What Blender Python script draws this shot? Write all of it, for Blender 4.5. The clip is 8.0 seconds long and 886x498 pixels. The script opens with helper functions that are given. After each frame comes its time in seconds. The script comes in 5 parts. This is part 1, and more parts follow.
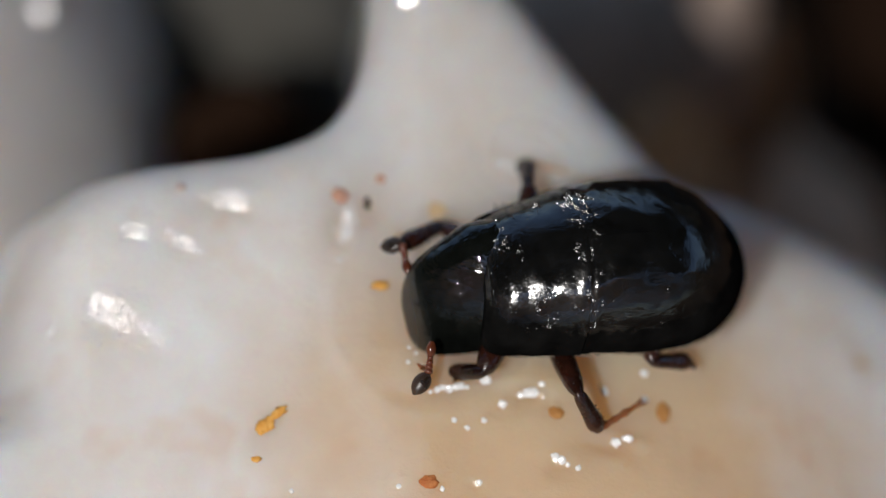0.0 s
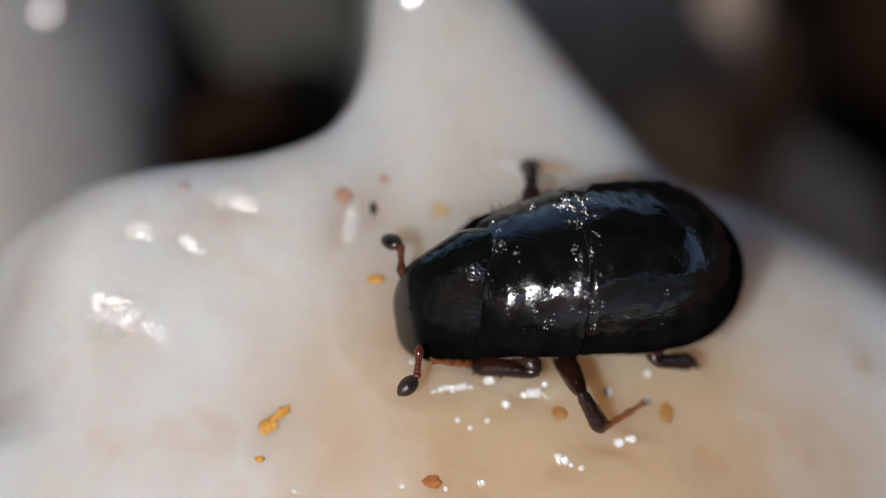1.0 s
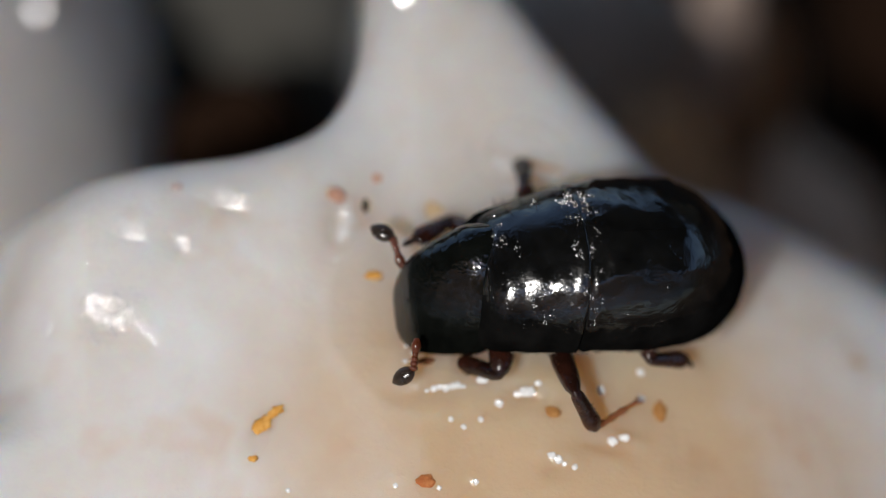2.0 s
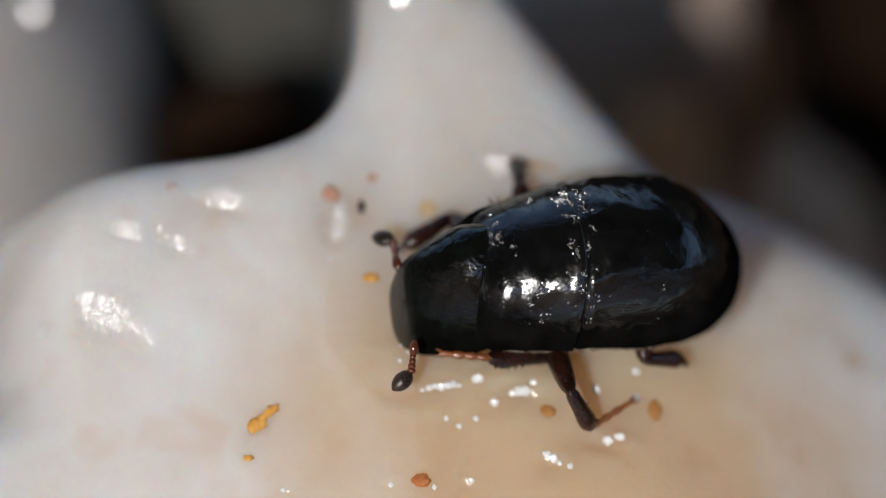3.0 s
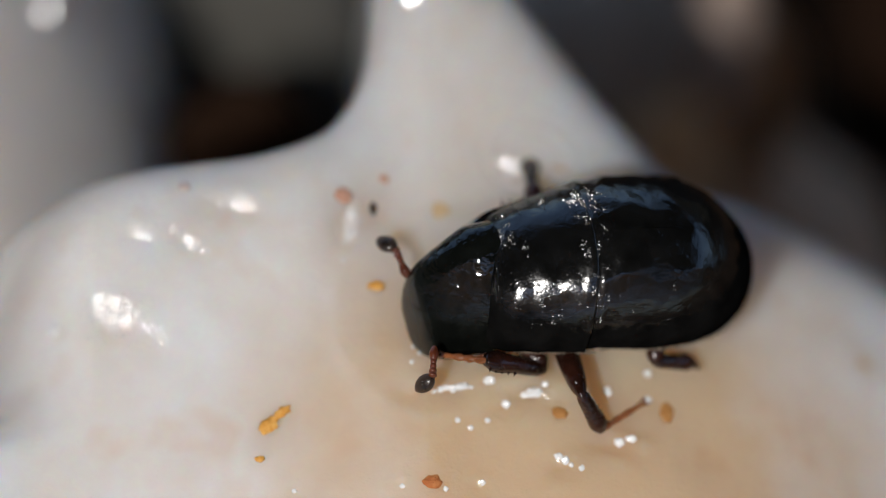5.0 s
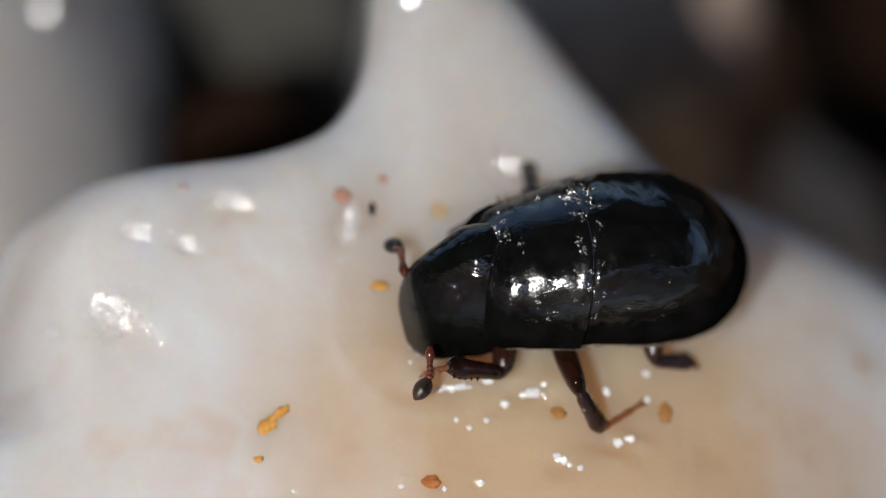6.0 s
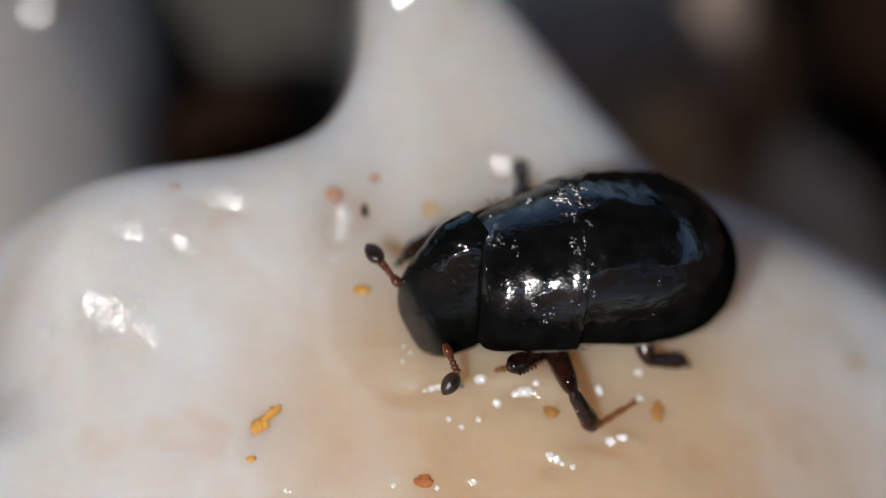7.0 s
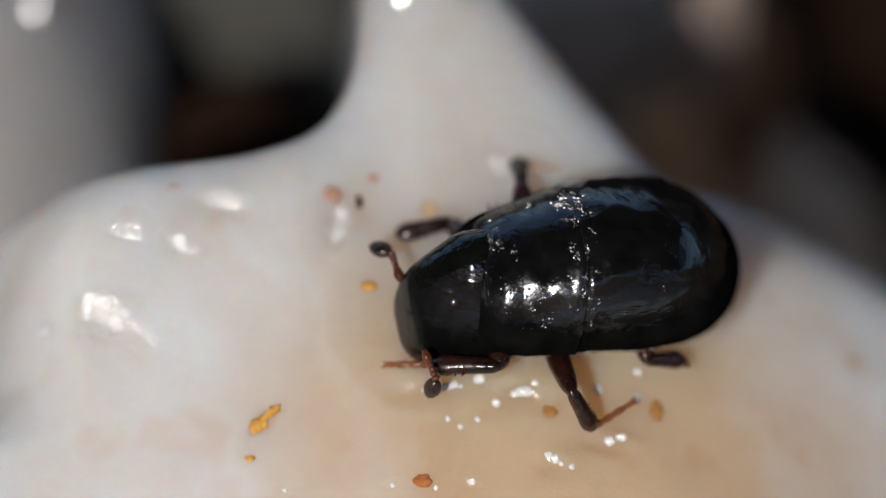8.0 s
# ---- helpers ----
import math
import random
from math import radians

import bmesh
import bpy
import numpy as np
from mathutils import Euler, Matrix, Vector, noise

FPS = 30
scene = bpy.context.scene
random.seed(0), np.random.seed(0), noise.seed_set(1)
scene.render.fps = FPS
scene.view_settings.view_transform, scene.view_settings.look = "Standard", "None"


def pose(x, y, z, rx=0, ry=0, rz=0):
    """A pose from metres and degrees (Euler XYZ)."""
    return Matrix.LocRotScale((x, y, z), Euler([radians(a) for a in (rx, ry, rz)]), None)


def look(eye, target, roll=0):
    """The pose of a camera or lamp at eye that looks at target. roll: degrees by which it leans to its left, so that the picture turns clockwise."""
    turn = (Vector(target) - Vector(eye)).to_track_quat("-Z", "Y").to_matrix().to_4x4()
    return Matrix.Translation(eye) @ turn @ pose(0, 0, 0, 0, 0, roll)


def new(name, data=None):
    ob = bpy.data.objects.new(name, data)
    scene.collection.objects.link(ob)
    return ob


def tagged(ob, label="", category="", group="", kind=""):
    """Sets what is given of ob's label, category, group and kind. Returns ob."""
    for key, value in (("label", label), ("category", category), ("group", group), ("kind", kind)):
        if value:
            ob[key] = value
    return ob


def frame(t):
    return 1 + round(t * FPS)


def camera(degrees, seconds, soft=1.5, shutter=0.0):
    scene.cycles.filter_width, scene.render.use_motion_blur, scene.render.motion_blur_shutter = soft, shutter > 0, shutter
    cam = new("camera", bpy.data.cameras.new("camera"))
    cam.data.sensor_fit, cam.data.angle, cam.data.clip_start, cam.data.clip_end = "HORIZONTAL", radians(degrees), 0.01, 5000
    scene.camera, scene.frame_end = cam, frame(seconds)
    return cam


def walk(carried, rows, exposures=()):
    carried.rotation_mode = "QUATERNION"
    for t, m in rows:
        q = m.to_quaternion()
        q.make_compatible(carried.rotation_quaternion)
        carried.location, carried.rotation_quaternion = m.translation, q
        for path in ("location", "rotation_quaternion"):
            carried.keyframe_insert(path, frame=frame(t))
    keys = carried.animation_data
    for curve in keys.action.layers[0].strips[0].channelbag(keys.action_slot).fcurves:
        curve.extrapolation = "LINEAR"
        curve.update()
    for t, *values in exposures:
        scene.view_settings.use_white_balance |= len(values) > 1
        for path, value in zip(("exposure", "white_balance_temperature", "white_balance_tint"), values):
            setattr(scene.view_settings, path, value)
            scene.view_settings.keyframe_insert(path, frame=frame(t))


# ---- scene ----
MM = 0.001

# ---- camera: a macro lens a hand's width above the beetle ----
EYE = (0, -42.26 * MM, 90.63 * MM)
cam = camera(6.0, 8.0, soft=0.75)
cam.data.dof.use_dof = True
cam.data.dof.focus_distance = 98.8 * MM
cam.data.dof.aperture_fstop = 38
cam.data.dof.aperture_blades = 7
walk(cam, [
    (0.00, look(EYE, (0.040 * MM, 0.000 * MM, 0))),
    (0.50, look(EYE, (-0.003 * MM, 0.000 * MM, 0))),
    (1.00, look(EYE, (0.000 * MM, 0.000 * MM, 0))),
    (1.50, look(EYE, (0.040 * MM, 0.000 * MM, 0))),
    (1.70, look(EYE, (0.057 * MM, -0.004 * MM, 0))),
    (2.25, look(EYE, (0.104 * MM, -0.015 * MM, 0))),
    (2.80, look(EYE, (0.137 * MM, -0.022 * MM, 0))),
    (3.00, look(EYE, (0.140 * MM, -0.022 * MM, 0))),
    (3.50, look(EYE, (0.120 * MM, -0.022 * MM, 0))),
    (4.00, look(EYE, (0.060 * MM, -0.011 * MM, 0))),
    (4.50, look(EYE, (0.007 * MM, -0.004 * MM, 0))),
    (4.70, look(EYE, (0.000 * MM, -0.002 * MM, 0))),
    (5.25, look(EYE, (-0.003 * MM, 0.000 * MM, 0))),
    (5.80, look(EYE, (0.007 * MM, 0.000 * MM, 0))),
    (6.00, look(EYE, (0.013 * MM, 0.000 * MM, 0))),
    (6.50, look(EYE, (0.064 * MM, 0.000 * MM, 0))),
    (7.00, look(EYE, (0.107 * MM, -0.011 * MM, 0))),
    (7.50, look(EYE, (0.117 * MM, -0.015 * MM, 0))),
    (8.00, look(EYE, (0.120 * MM, -0.015 * MM, 0))),
])

# ---- world, sun, exposure ----
SUN_EL, SUN_AZ = 55.0, 208.0          # azimuth from +Y, clockwise
world = bpy.data.worlds.new("sky")
scene.world = world
world.use_nodes = True
wn = world.node_tree
sky = wn.nodes.new("ShaderNodeTexSky")
sky.sky_type = "NISHITA"
sky.sun_disc = False
sky.sun_elevation = radians(SUN_EL)
sky.sun_rotation = radians(SUN_AZ)
sky.ozone_density = 2.5
sky.dust_density = 0.3
wn.nodes["Background"].inputs["Strength"].default_value = 0.15
wn.links.new(sky.outputs[0], wn.nodes["Background"].inputs[0])
to_sun = Vector((math.sin(radians(SUN_AZ)) * math.cos(radians(SUN_EL)),
                 math.cos(radians(SUN_AZ)) * math.cos(radians(SUN_EL)), math.sin(radians(SUN_EL))))
sun = new("sun", bpy.data.lights.new("sun", "SUN"))
sun.data.energy, sun.data.angle, sun.data.color = 3.1, radians(0.55), (1.0, 0.965, 0.925)
sun.matrix_world = look(to_sun * 5, (0, 0, 0))
scene.view_settings.exposure = 0.06


# ---- materials ----
def material(name, rough=0.5, **inputs):
    m = bpy.data.materials.new(name)
    m.use_nodes = True
    b = m.node_tree.nodes["Principled BSDF"]
    b.inputs["Roughness"].default_value = rough
    for key, value in inputs.items():
        b.inputs[key.replace("_", " ")].default_value = value
    return m, m.node_tree, b


def coords(nt, per_mm=1.0):
    """Object coordinates in millimetres."""
    tc = nt.nodes.new("ShaderNodeTexCoord")
    mp = nt.nodes.new("ShaderNodeMapping")
    mp.inputs["Scale"].default_value = [1000.0 * per_mm] * 3
    nt.links.new(tc.outputs["Object"], mp.inputs["Vector"])
    return mp.outputs["Vector"]


def noise_tex(nt, vec, scale, detail=3.0, rough=0.55):
    n = nt.nodes.new("ShaderNodeTexNoise")
    n.inputs["Scale"].default_value, n.inputs["Detail"].default_value, n.inputs["Roughness"].default_value = scale, detail, rough
    nt.links.new(vec, n.inputs["Vector"])
    return n.outputs["Fac"]


def cells(nt, vec, scale, feature="F1"):
    n = nt.nodes.new("ShaderNodeTexVoronoi")
    n.feature = feature
    n.inputs["Scale"].default_value = scale
    nt.links.new(vec, n.inputs["Vector"])
    return n.outputs["Distance"]


def ramp(nt, fac, *stops):
    r = nt.nodes.new("ShaderNodeValToRGB")
    while len(r.color_ramp.elements) < len(stops):
        r.color_ramp.elements.new(0.5)
    for e, (at_, c) in zip(r.color_ramp.elements, stops):
        e.position, e.color = at_, (*c, 1)
    nt.links.new(fac, r.inputs["Fac"])
    return r.outputs["Color"]


def bump(nt, height, strength, distance, normal=None):
    b = nt.nodes.new("ShaderNodeBump")
    b.inputs["Strength"].default_value, b.inputs["Distance"].default_value = strength, distance
    nt.links.new(height, b.inputs["Height"])
    if normal is not None:
        nt.links.new(normal, b.inputs["Normal"])
    return b.outputs["Normal"]


def flesh_material(name, pale, cream, gloss):
    m, nt, b = material(name, gloss, IOR=1.38, Subsurface_Weight=1.0)
    b.inputs["Subsurface Radius"].default_value = (1.0, 0.72, 0.5)
    b.inputs["Subsurface Scale"].default_value = 2.2 * MM
    v = coords(nt)
    big = noise_tex(nt, v, 0.45, 3.0)
    tc = nt.nodes.new("ShaderNodeMapping")                     # a cream patch where the skin is thinnest
    tc.inputs["Location"].default_value, tc.inputs["Scale"].default_value = (-0.36, 0.55, 0.0), (0.225, 0.235, 0.05)
    nt.links.new(v, tc.inputs["Vector"])
    patch = nt.nodes.new("ShaderNodeTexGradient")
    patch.gradient_type = "SPHERICAL"
    nt.links.new(tc.outputs["Vector"], patch.inputs["Vector"])
    both = nt.nodes.new("ShaderNodeMath")
    both.operation = "MULTIPLY_ADD"
    both.inputs[1].default_value, both.inputs[2].default_value = 0.57, 0.0
    nt.links.new(patch.outputs["Fac"], both.inputs[0])
    calm = nt.nodes.new("ShaderNodeMath")
    calm.operation = "MULTIPLY_ADD"
    calm.inputs[1].default_value, calm.inputs[2].default_value = 0.45, 0.275
    nt.links.new(big, calm.inputs[0])
    nt.links.new(calm.outputs[0], both.inputs[2])
    big = both.outputs[0]
    fine = noise_tex(nt, v, 2.2, 4.0)
    col = ramp(nt, big, (0.42, pale), (0.82, cream))
    mix = nt.nodes.new("ShaderNodeMix")
    mix.data_type, mix.blend_type = "RGBA", "MULTIPLY"
    mix.inputs["Factor"].default_value = 0.28
    nt.links.new(col, mix.inputs["A"])
    nt.links.new(ramp(nt, fine, (0.3, (0.86, 0.83, 0.8)), (0.65, (1, 1, 1))), mix.inputs["B"])
    spots = nt.nodes.new("ShaderNodeMix")                      # faint pinkish and tan stains
    spots.data_type, spots.blend_type = "RGBA", "MULTIPLY"
    spots.inputs["Factor"].default_value = 1.0
    nt.links.new(mix.outputs["Result"], spots.inputs["A"])
    nt.links.new(ramp(nt, noise_tex(nt, v, 1.05, 2.0, 0.5), (0.60, (1, 1, 1)), (0.72, (0.96, 0.89, 0.84))), spots.inputs["B"])
    nt.links.new(spots.outputs["Result"], b.inputs["Base Color"])
    n1 = bump(nt, noise_tex(nt, v, 1.3, 2.0), 0.5, 0.05 * MM)
    n2 = bump(nt, noise_tex(nt, v, 16.0, 2.0, 0.6), 0.9, 0.0085 * MM, n1)
    nt.links.new(n2, b.inputs["Normal"])
    return m


def chitin_material(name, dark, pits, depth, gloss=0.13, lift=1.0, warm=None, ior=1.6, gloss_heights=None, frosted=None):
    m, nt, b = material(name, gloss, IOR=ior)
    v = coords(nt)
    col = ramp(nt, noise_tex(nt, v, 3.0, 3.0), (0.35, tuple(c * 0.6 for c in dark)), (0.7, warm or tuple(c * 1.3 for c in dark)))
    nt.links.new(col, b.inputs["Base Color"])
    some = nt.nodes.new("ShaderNodeMath")                      # the pits come and go
    some.operation = "ADD"
    nt.links.new(cells(nt, v, pits), some.inputs[0])
    nt.links.new(ramp(nt, noise_tex(nt, v, pits * 0.45, 2.0), (0.42, (0, 0, 0)), (0.6, (0.4, 0.4, 0.4))), some.inputs[1])
    pit = ramp(nt, some.outputs[0], (0.10, (0, 0, 0)), (0.36, (1, 1, 1)))
    n1 = bump(nt, noise_tex(nt, v, 3.5, 3.0), 0.5 * lift, 0.024 * MM)
    n2 = bump(nt, pit, 0.6, depth * MM, n1)
    n3 = bump(nt, noise_tex(nt, v, 20.0, 2.0, 0.6), 1.0, 0.0032 * MM, n2)
    nt.links.new(n3, b.inputs["Normal"])
    rgh = ramp(nt, noise_tex(nt, v, 5.0, 4.0), (0.35, (gloss * 0.6,) * 3), (0.7, (gloss * 1.9,) * 3))
    nt.links.new(rgh, b.inputs["Roughness"])
    if frosted is not None:                                    # the front of the face is dull
        xyz = nt.nodes.new("ShaderNodeSeparateXYZ")
        nt.links.new(v, xyz.inputs[0])
        dull = nt.nodes.new("ShaderNodeMapRange")
        dull.inputs["From Min"].default_value, dull.inputs["From Max"].default_value = frosted
        dull.inputs["To Min"].default_value, dull.inputs["To Max"].default_value = 0.36, gloss
        nt.links.new(xyz.outputs["X"], dull.inputs["Value"])
        nt.links.new(dull.outputs[0], b.inputs["Roughness"])
        # more reflection is put in at the front, for its grey sheen
        sheen = nt.nodes.new("ShaderNodeMapRange")
        sheen.inputs["From Min"].default_value, sheen.inputs["From Max"].default_value = frosted
        sheen.inputs["To Min"].default_value, sheen.inputs["To Max"].default_value = 1.0, 0.0
        nt.links.new(xyz.outputs["X"], sheen.inputs["Value"])
    if gloss_heights is not None:                                      # reflections fade out downwards, to keep the lower flanks black
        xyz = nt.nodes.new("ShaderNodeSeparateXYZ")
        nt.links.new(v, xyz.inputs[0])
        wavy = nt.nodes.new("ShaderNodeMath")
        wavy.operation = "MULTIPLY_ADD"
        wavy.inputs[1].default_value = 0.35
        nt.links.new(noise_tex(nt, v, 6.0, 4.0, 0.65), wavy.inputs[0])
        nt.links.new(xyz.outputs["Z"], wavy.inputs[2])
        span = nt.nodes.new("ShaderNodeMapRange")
        span.inputs["From Min"].default_value, span.inputs["From Max"].default_value = gloss_heights[0] + 0.17, gloss_heights[1] + 0.17
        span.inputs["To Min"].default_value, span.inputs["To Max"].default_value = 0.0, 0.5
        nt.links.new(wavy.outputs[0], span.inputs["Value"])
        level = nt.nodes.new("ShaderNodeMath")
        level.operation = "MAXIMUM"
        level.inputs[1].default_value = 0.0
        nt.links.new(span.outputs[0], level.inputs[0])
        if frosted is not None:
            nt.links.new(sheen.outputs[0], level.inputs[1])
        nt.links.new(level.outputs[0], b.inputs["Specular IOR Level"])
    return m


def rough_material(name, dark, light, scale, rough=0.85, relief=0.3, shine=0.06):
    m, nt, b = material(name, rough, Specular_IOR_Level=shine)
    v = coords(nt)
    nt.links.new(ramp(nt, noise_tex(nt, v, scale, 5.0, 0.6), (0.32, dark), (0.68, light)), b.inputs["Base Color"])
    nt.links.new(bump(nt, noise_tex(nt, v, scale * 3, 4.0), 0.7, relief * MM), b.inputs["Normal"])
    return m


FLESH = flesh_material("wet_flesh", (0.81, 0.815, 0.825), (0.655, 0.488, 0.327), 0.10)
FLESH_FAR = flesh_material("pale_skin", (0.68, 0.66, 0.65), (0.60, 0.585, 0.57), 0.2)
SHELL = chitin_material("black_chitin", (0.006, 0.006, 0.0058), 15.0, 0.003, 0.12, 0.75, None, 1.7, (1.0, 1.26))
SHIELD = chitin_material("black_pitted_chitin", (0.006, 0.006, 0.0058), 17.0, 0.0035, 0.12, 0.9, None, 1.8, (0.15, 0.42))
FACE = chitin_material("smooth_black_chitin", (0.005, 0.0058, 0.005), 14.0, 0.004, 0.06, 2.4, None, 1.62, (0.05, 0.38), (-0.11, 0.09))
WET = chitin_material("wet_black_film", (0.006, 0.006, 0.0058), 30.0, 0.0005, 0.2, 0.05)
LEG = chitin_material("dark_brown_chitin", (0.010, 0.005, 0.0035), 14.0, 0.014, 0.17, 1.2, (0.032, 0.010, 0.006))
CLUB = chitin_material("fuzzy_brown_chitin", (0.02, 0.012, 0.007), 20.0, 0.022, 0.3, 1.0, (0.06, 0.032, 0.018))
RED = chitin_material("red_brown_chitin", (0.12, 0.03, 0.012), 18.0, 0.014, 0.18)
AMBER = chitin_material("amber_chitin", (0.24, 0.08, 0.027), 22.0, 0.005, 0.25)
PALE_AMBER = chitin_material("pale_amber_chitin", (0.55, 0.36, 0.22), 22.0, 0.005, 0.3)
HAIR, _, _ = material("dark_bristle", 0.4, Base_Color=(0.03, 0.02, 0.015, 1))
DOWN = rough_material("brown_down", (0.12, 0.09, 0.065), (0.30, 0.25, 0.19), 6.0, 0.5, 0.002, 0.3)
ORANGE = rough_material("orange_crumb", (0.66, 0.29, 0.05), (0.84, 0.48, 0.14), 12.0, 0.5, 0.02)
RUST = rough_material("rust_crumb", (0.42, 0.12, 0.04), (0.58, 0.24, 0.09), 12.0, 0.5, 0.02)
PINK = rough_material("pink_crumb", (0.58, 0.29, 0.20), (0.68, 0.41, 0.30), 12.0, 0.6, 0.02)
BLUSH = rough_material("pale_pink_crumb", (0.62, 0.48, 0.43), (0.72, 0.60, 0.54), 12.0, 0.3, 0.02, 0.5)
TAN = rough_material("tan_stain", (0.64, 0.44, 0.24), (0.70, 0.53, 0.34), 8.0, 0.4, 0.01)
OCHRE = rough_material("ochre_crumb", (0.38, 0.17, 0.055), (0.52, 0.26, 0.09), 10.0, 0.5, 0.02)
STAIN = rough_material("ochre_stain", (0.58, 0.42, 0.27), (0.65, 0.50, 0.35), 8.0, 0.5, 0.01)
PEBBLE = rough_material("pale_grey_stone", (0.13, 0.125, 0.11), (0.21, 0.20, 0.175), 0.35, 0.7, 0.3)
BLACK = rough_material("black_grain", (0.01, 0.01, 0.012), (0.03, 0.03, 0.035), 20.0, 0.5, 0.01)
SOIL = rough_material("damp_soil", (0.05, 0.027, 0.015), (0.11, 0.068, 0.042), 0.5, 0.8, 0.6)
BARK = rough_material("dark_bark", (0.68, 0.35, 0.16), (0.82, 0.50, 0.27), 0.4, 0.8, 0.4)
STONE = rough_material("grey_stone", (0.50, 0.40, 0.32), (0.82, 0.68, 0.55), 0.35, 0.7, 0.3)
SLATE = rough_material("dark_stone", (0.09, 0.08, 0.062), (0.16, 0.14, 0.11), 0.35, 0.7, 0.3)
PALE = rough_material("pale_chip", (0.74, 0.48, 0.31), (0.85, 0.60, 0.42), 0.35, 0.7, 0.2)
TINDER = rough_material("weathered_wood", (0.40, 0.30, 0.24), (0.60, 0.48, 0.40), 0.5, 0.8, 0.2)
# two dark browns for masses that stand in for shade behind the flesh
DARK_COVER = rough_material("dark_brown_cover", (0.04, 0.021, 0.010), (0.11, 0.06, 0.03), 0.5, 0.9, 0.3)
DARK_FILL = rough_material("near_black_brown", (0.014, 0.007, 0.004), (0.028, 0.014, 0.008), 0.5, 0.9, 0.3)
LEAVES = rough_material("dark_leaves", (0.02, 0.035, 0.01), (0.06, 0.09, 0.03), 0.004, 0.6, 1.0)
DRY = rough_material("dry_litter", (0.14, 0.085, 0.04), (0.30, 0.19, 0.09), 0.002, 0.9, 2.0)

for leafy in (DRY,):                                            # dead leaves let some sun through
    nt = leafy.node_tree
    glow = nt.nodes.new("ShaderNodeBsdfTranslucent")
    glow.inputs["Color"].default_value = (0.85, 0.52, 0.22, 1)
    both = nt.nodes.new("ShaderNodeMixShader")
    both.inputs[0].default_value = 0.65
    nt.links.new(nt.nodes["Principled BSDF"].outputs[0], both.inputs[1])
    nt.links.new(glow.outputs[0], both.inputs[2])
    nt.links.new(both.outputs[0], nt.nodes["Material Output"].inputs[0])
# opaque skin tone for the facets that throw sun glints
GLINT_SKIN = rough_material("glint_skin", (0.70, 0.70, 0.69), (0.78, 0.78, 0.78), 8.0, 0.12, 0.002, 0.5)


# ---- mesh helpers (all in millimetres) ----
def finish(name, verts, faces, mat, parent=None, label="", smooth=True):
    me = bpy.data.meshes.new(name)
    me.from_pydata([tuple(c * MM for c in p) for p in verts], [], faces)
    me.materials.append(mat)
    for p in me.polygons:
        p.use_smooth = smooth
    ob = new(name, me)
    if parent is not None:
        ob.parent = parent
    if label:
        tagged(ob, label)
    return ob


def at(x, y, z, rx=0, ry=0, rz=0):
    return pose(x * MM, y * MM, z * MM, rx, ry, rz)


def aim(a, b):
    """The pose of a piece that lies along +X from a towards b."""
    d = Vector(b) - Vector(a)
    q = d.to_track_quat("X", "Z")
    return Matrix.Translation(Vector(a) * MM) @ q.to_matrix().to_4x4()


def curve_through(keys, x):
    """Smooth interpolation of rows (x, a, b, ...)."""
    if x <= keys[0][0]:
        return keys[0][1:]
    for i in range(len(keys) - 1):
        k0, k1 = keys[i], keys[i + 1]
        if x <= k1[0]:
            kp, kn = keys[max(i - 1, 0)], keys[min(i + 2, len(keys) - 1)]
            h = k1[0] - k0[0]
            u = (x - k0[0]) / h
            res = []
            for j in range(1, len(k0)):
                m0 = (k1[j] - kp[j]) / (k1[0] - kp[0]) * h
                m1 = (kn[j] - k0[j]) / (kn[0] - k0[0]) * h
                res.append((2 * u ** 3 - 3 * u * u + 1) * k0[j] + (u ** 3 - 2 * u * u + u) * m0
                           + (3 * u * u - 2 * u ** 3) * k1[j] + (u ** 3 - u * u) * m1)
            return res
    return keys[-1][1:]


def loft(keys, n_x, n_a, a0=0.0, a1=360.0, power=2.2, rough=0.0, shift=(0, 0, 0), seed=0, margin=0.5, belly=1.0):
    """A body along X: rows of (x, half width, underside z, top z), ringed by superellipses between two angles."""
    verts, faces = [], []
    x0, x1 = keys[0][0], keys[-1][0]
    closed = abs(a1 - a0) >= 360
    cols = n_a if closed else n_a + 1
    for i in range(n_x + 1):
        u = i / n_x
        u = 0.5 - 0.5 * math.cos(math.pi * u)
        x = x0 + (x1 - x0) * u
        w, zb, zt = curve_through(keys, x)
        w, high, zc = max(w, 0.004), max(zt - zb, 0.008), zb + (zt - zb) * margin
        for k in range(cols):
            a = radians(a0 + (a1 - a0) * k / n_a)
            c, s = math.cos(a), math.sin(a)
            y = w * math.copysign(abs(c) ** (2 / power), c)
            z = high * (1 - margin if s > 0 else margin * belly) * math.copysign(abs(s) ** (2 / power), s)
            if rough:
                d = 1 + rough * (noise.noise(Vector((x * 3 + seed, y * 3, z * 3))) + 0.5 * noise.noise(Vector((x * 8 + seed, y * 8, z * 8))))
                y, z = y * d, z * d
            verts.append((x - shift[0], y - shift[1], zc + z - shift[2]))
    for i in range(n_x):
        for k in range(n_a):
            b = (k + 1) % cols
            faces.append((i * cols + k, i * cols + b, (i + 1) * cols + b, (i + 1) * cols + k))
    if closed:
        faces.append(tuple(range(cols))[::-1])
        faces.append(tuple(n_x * cols + k for k in range(cols)))
    return verts, faces


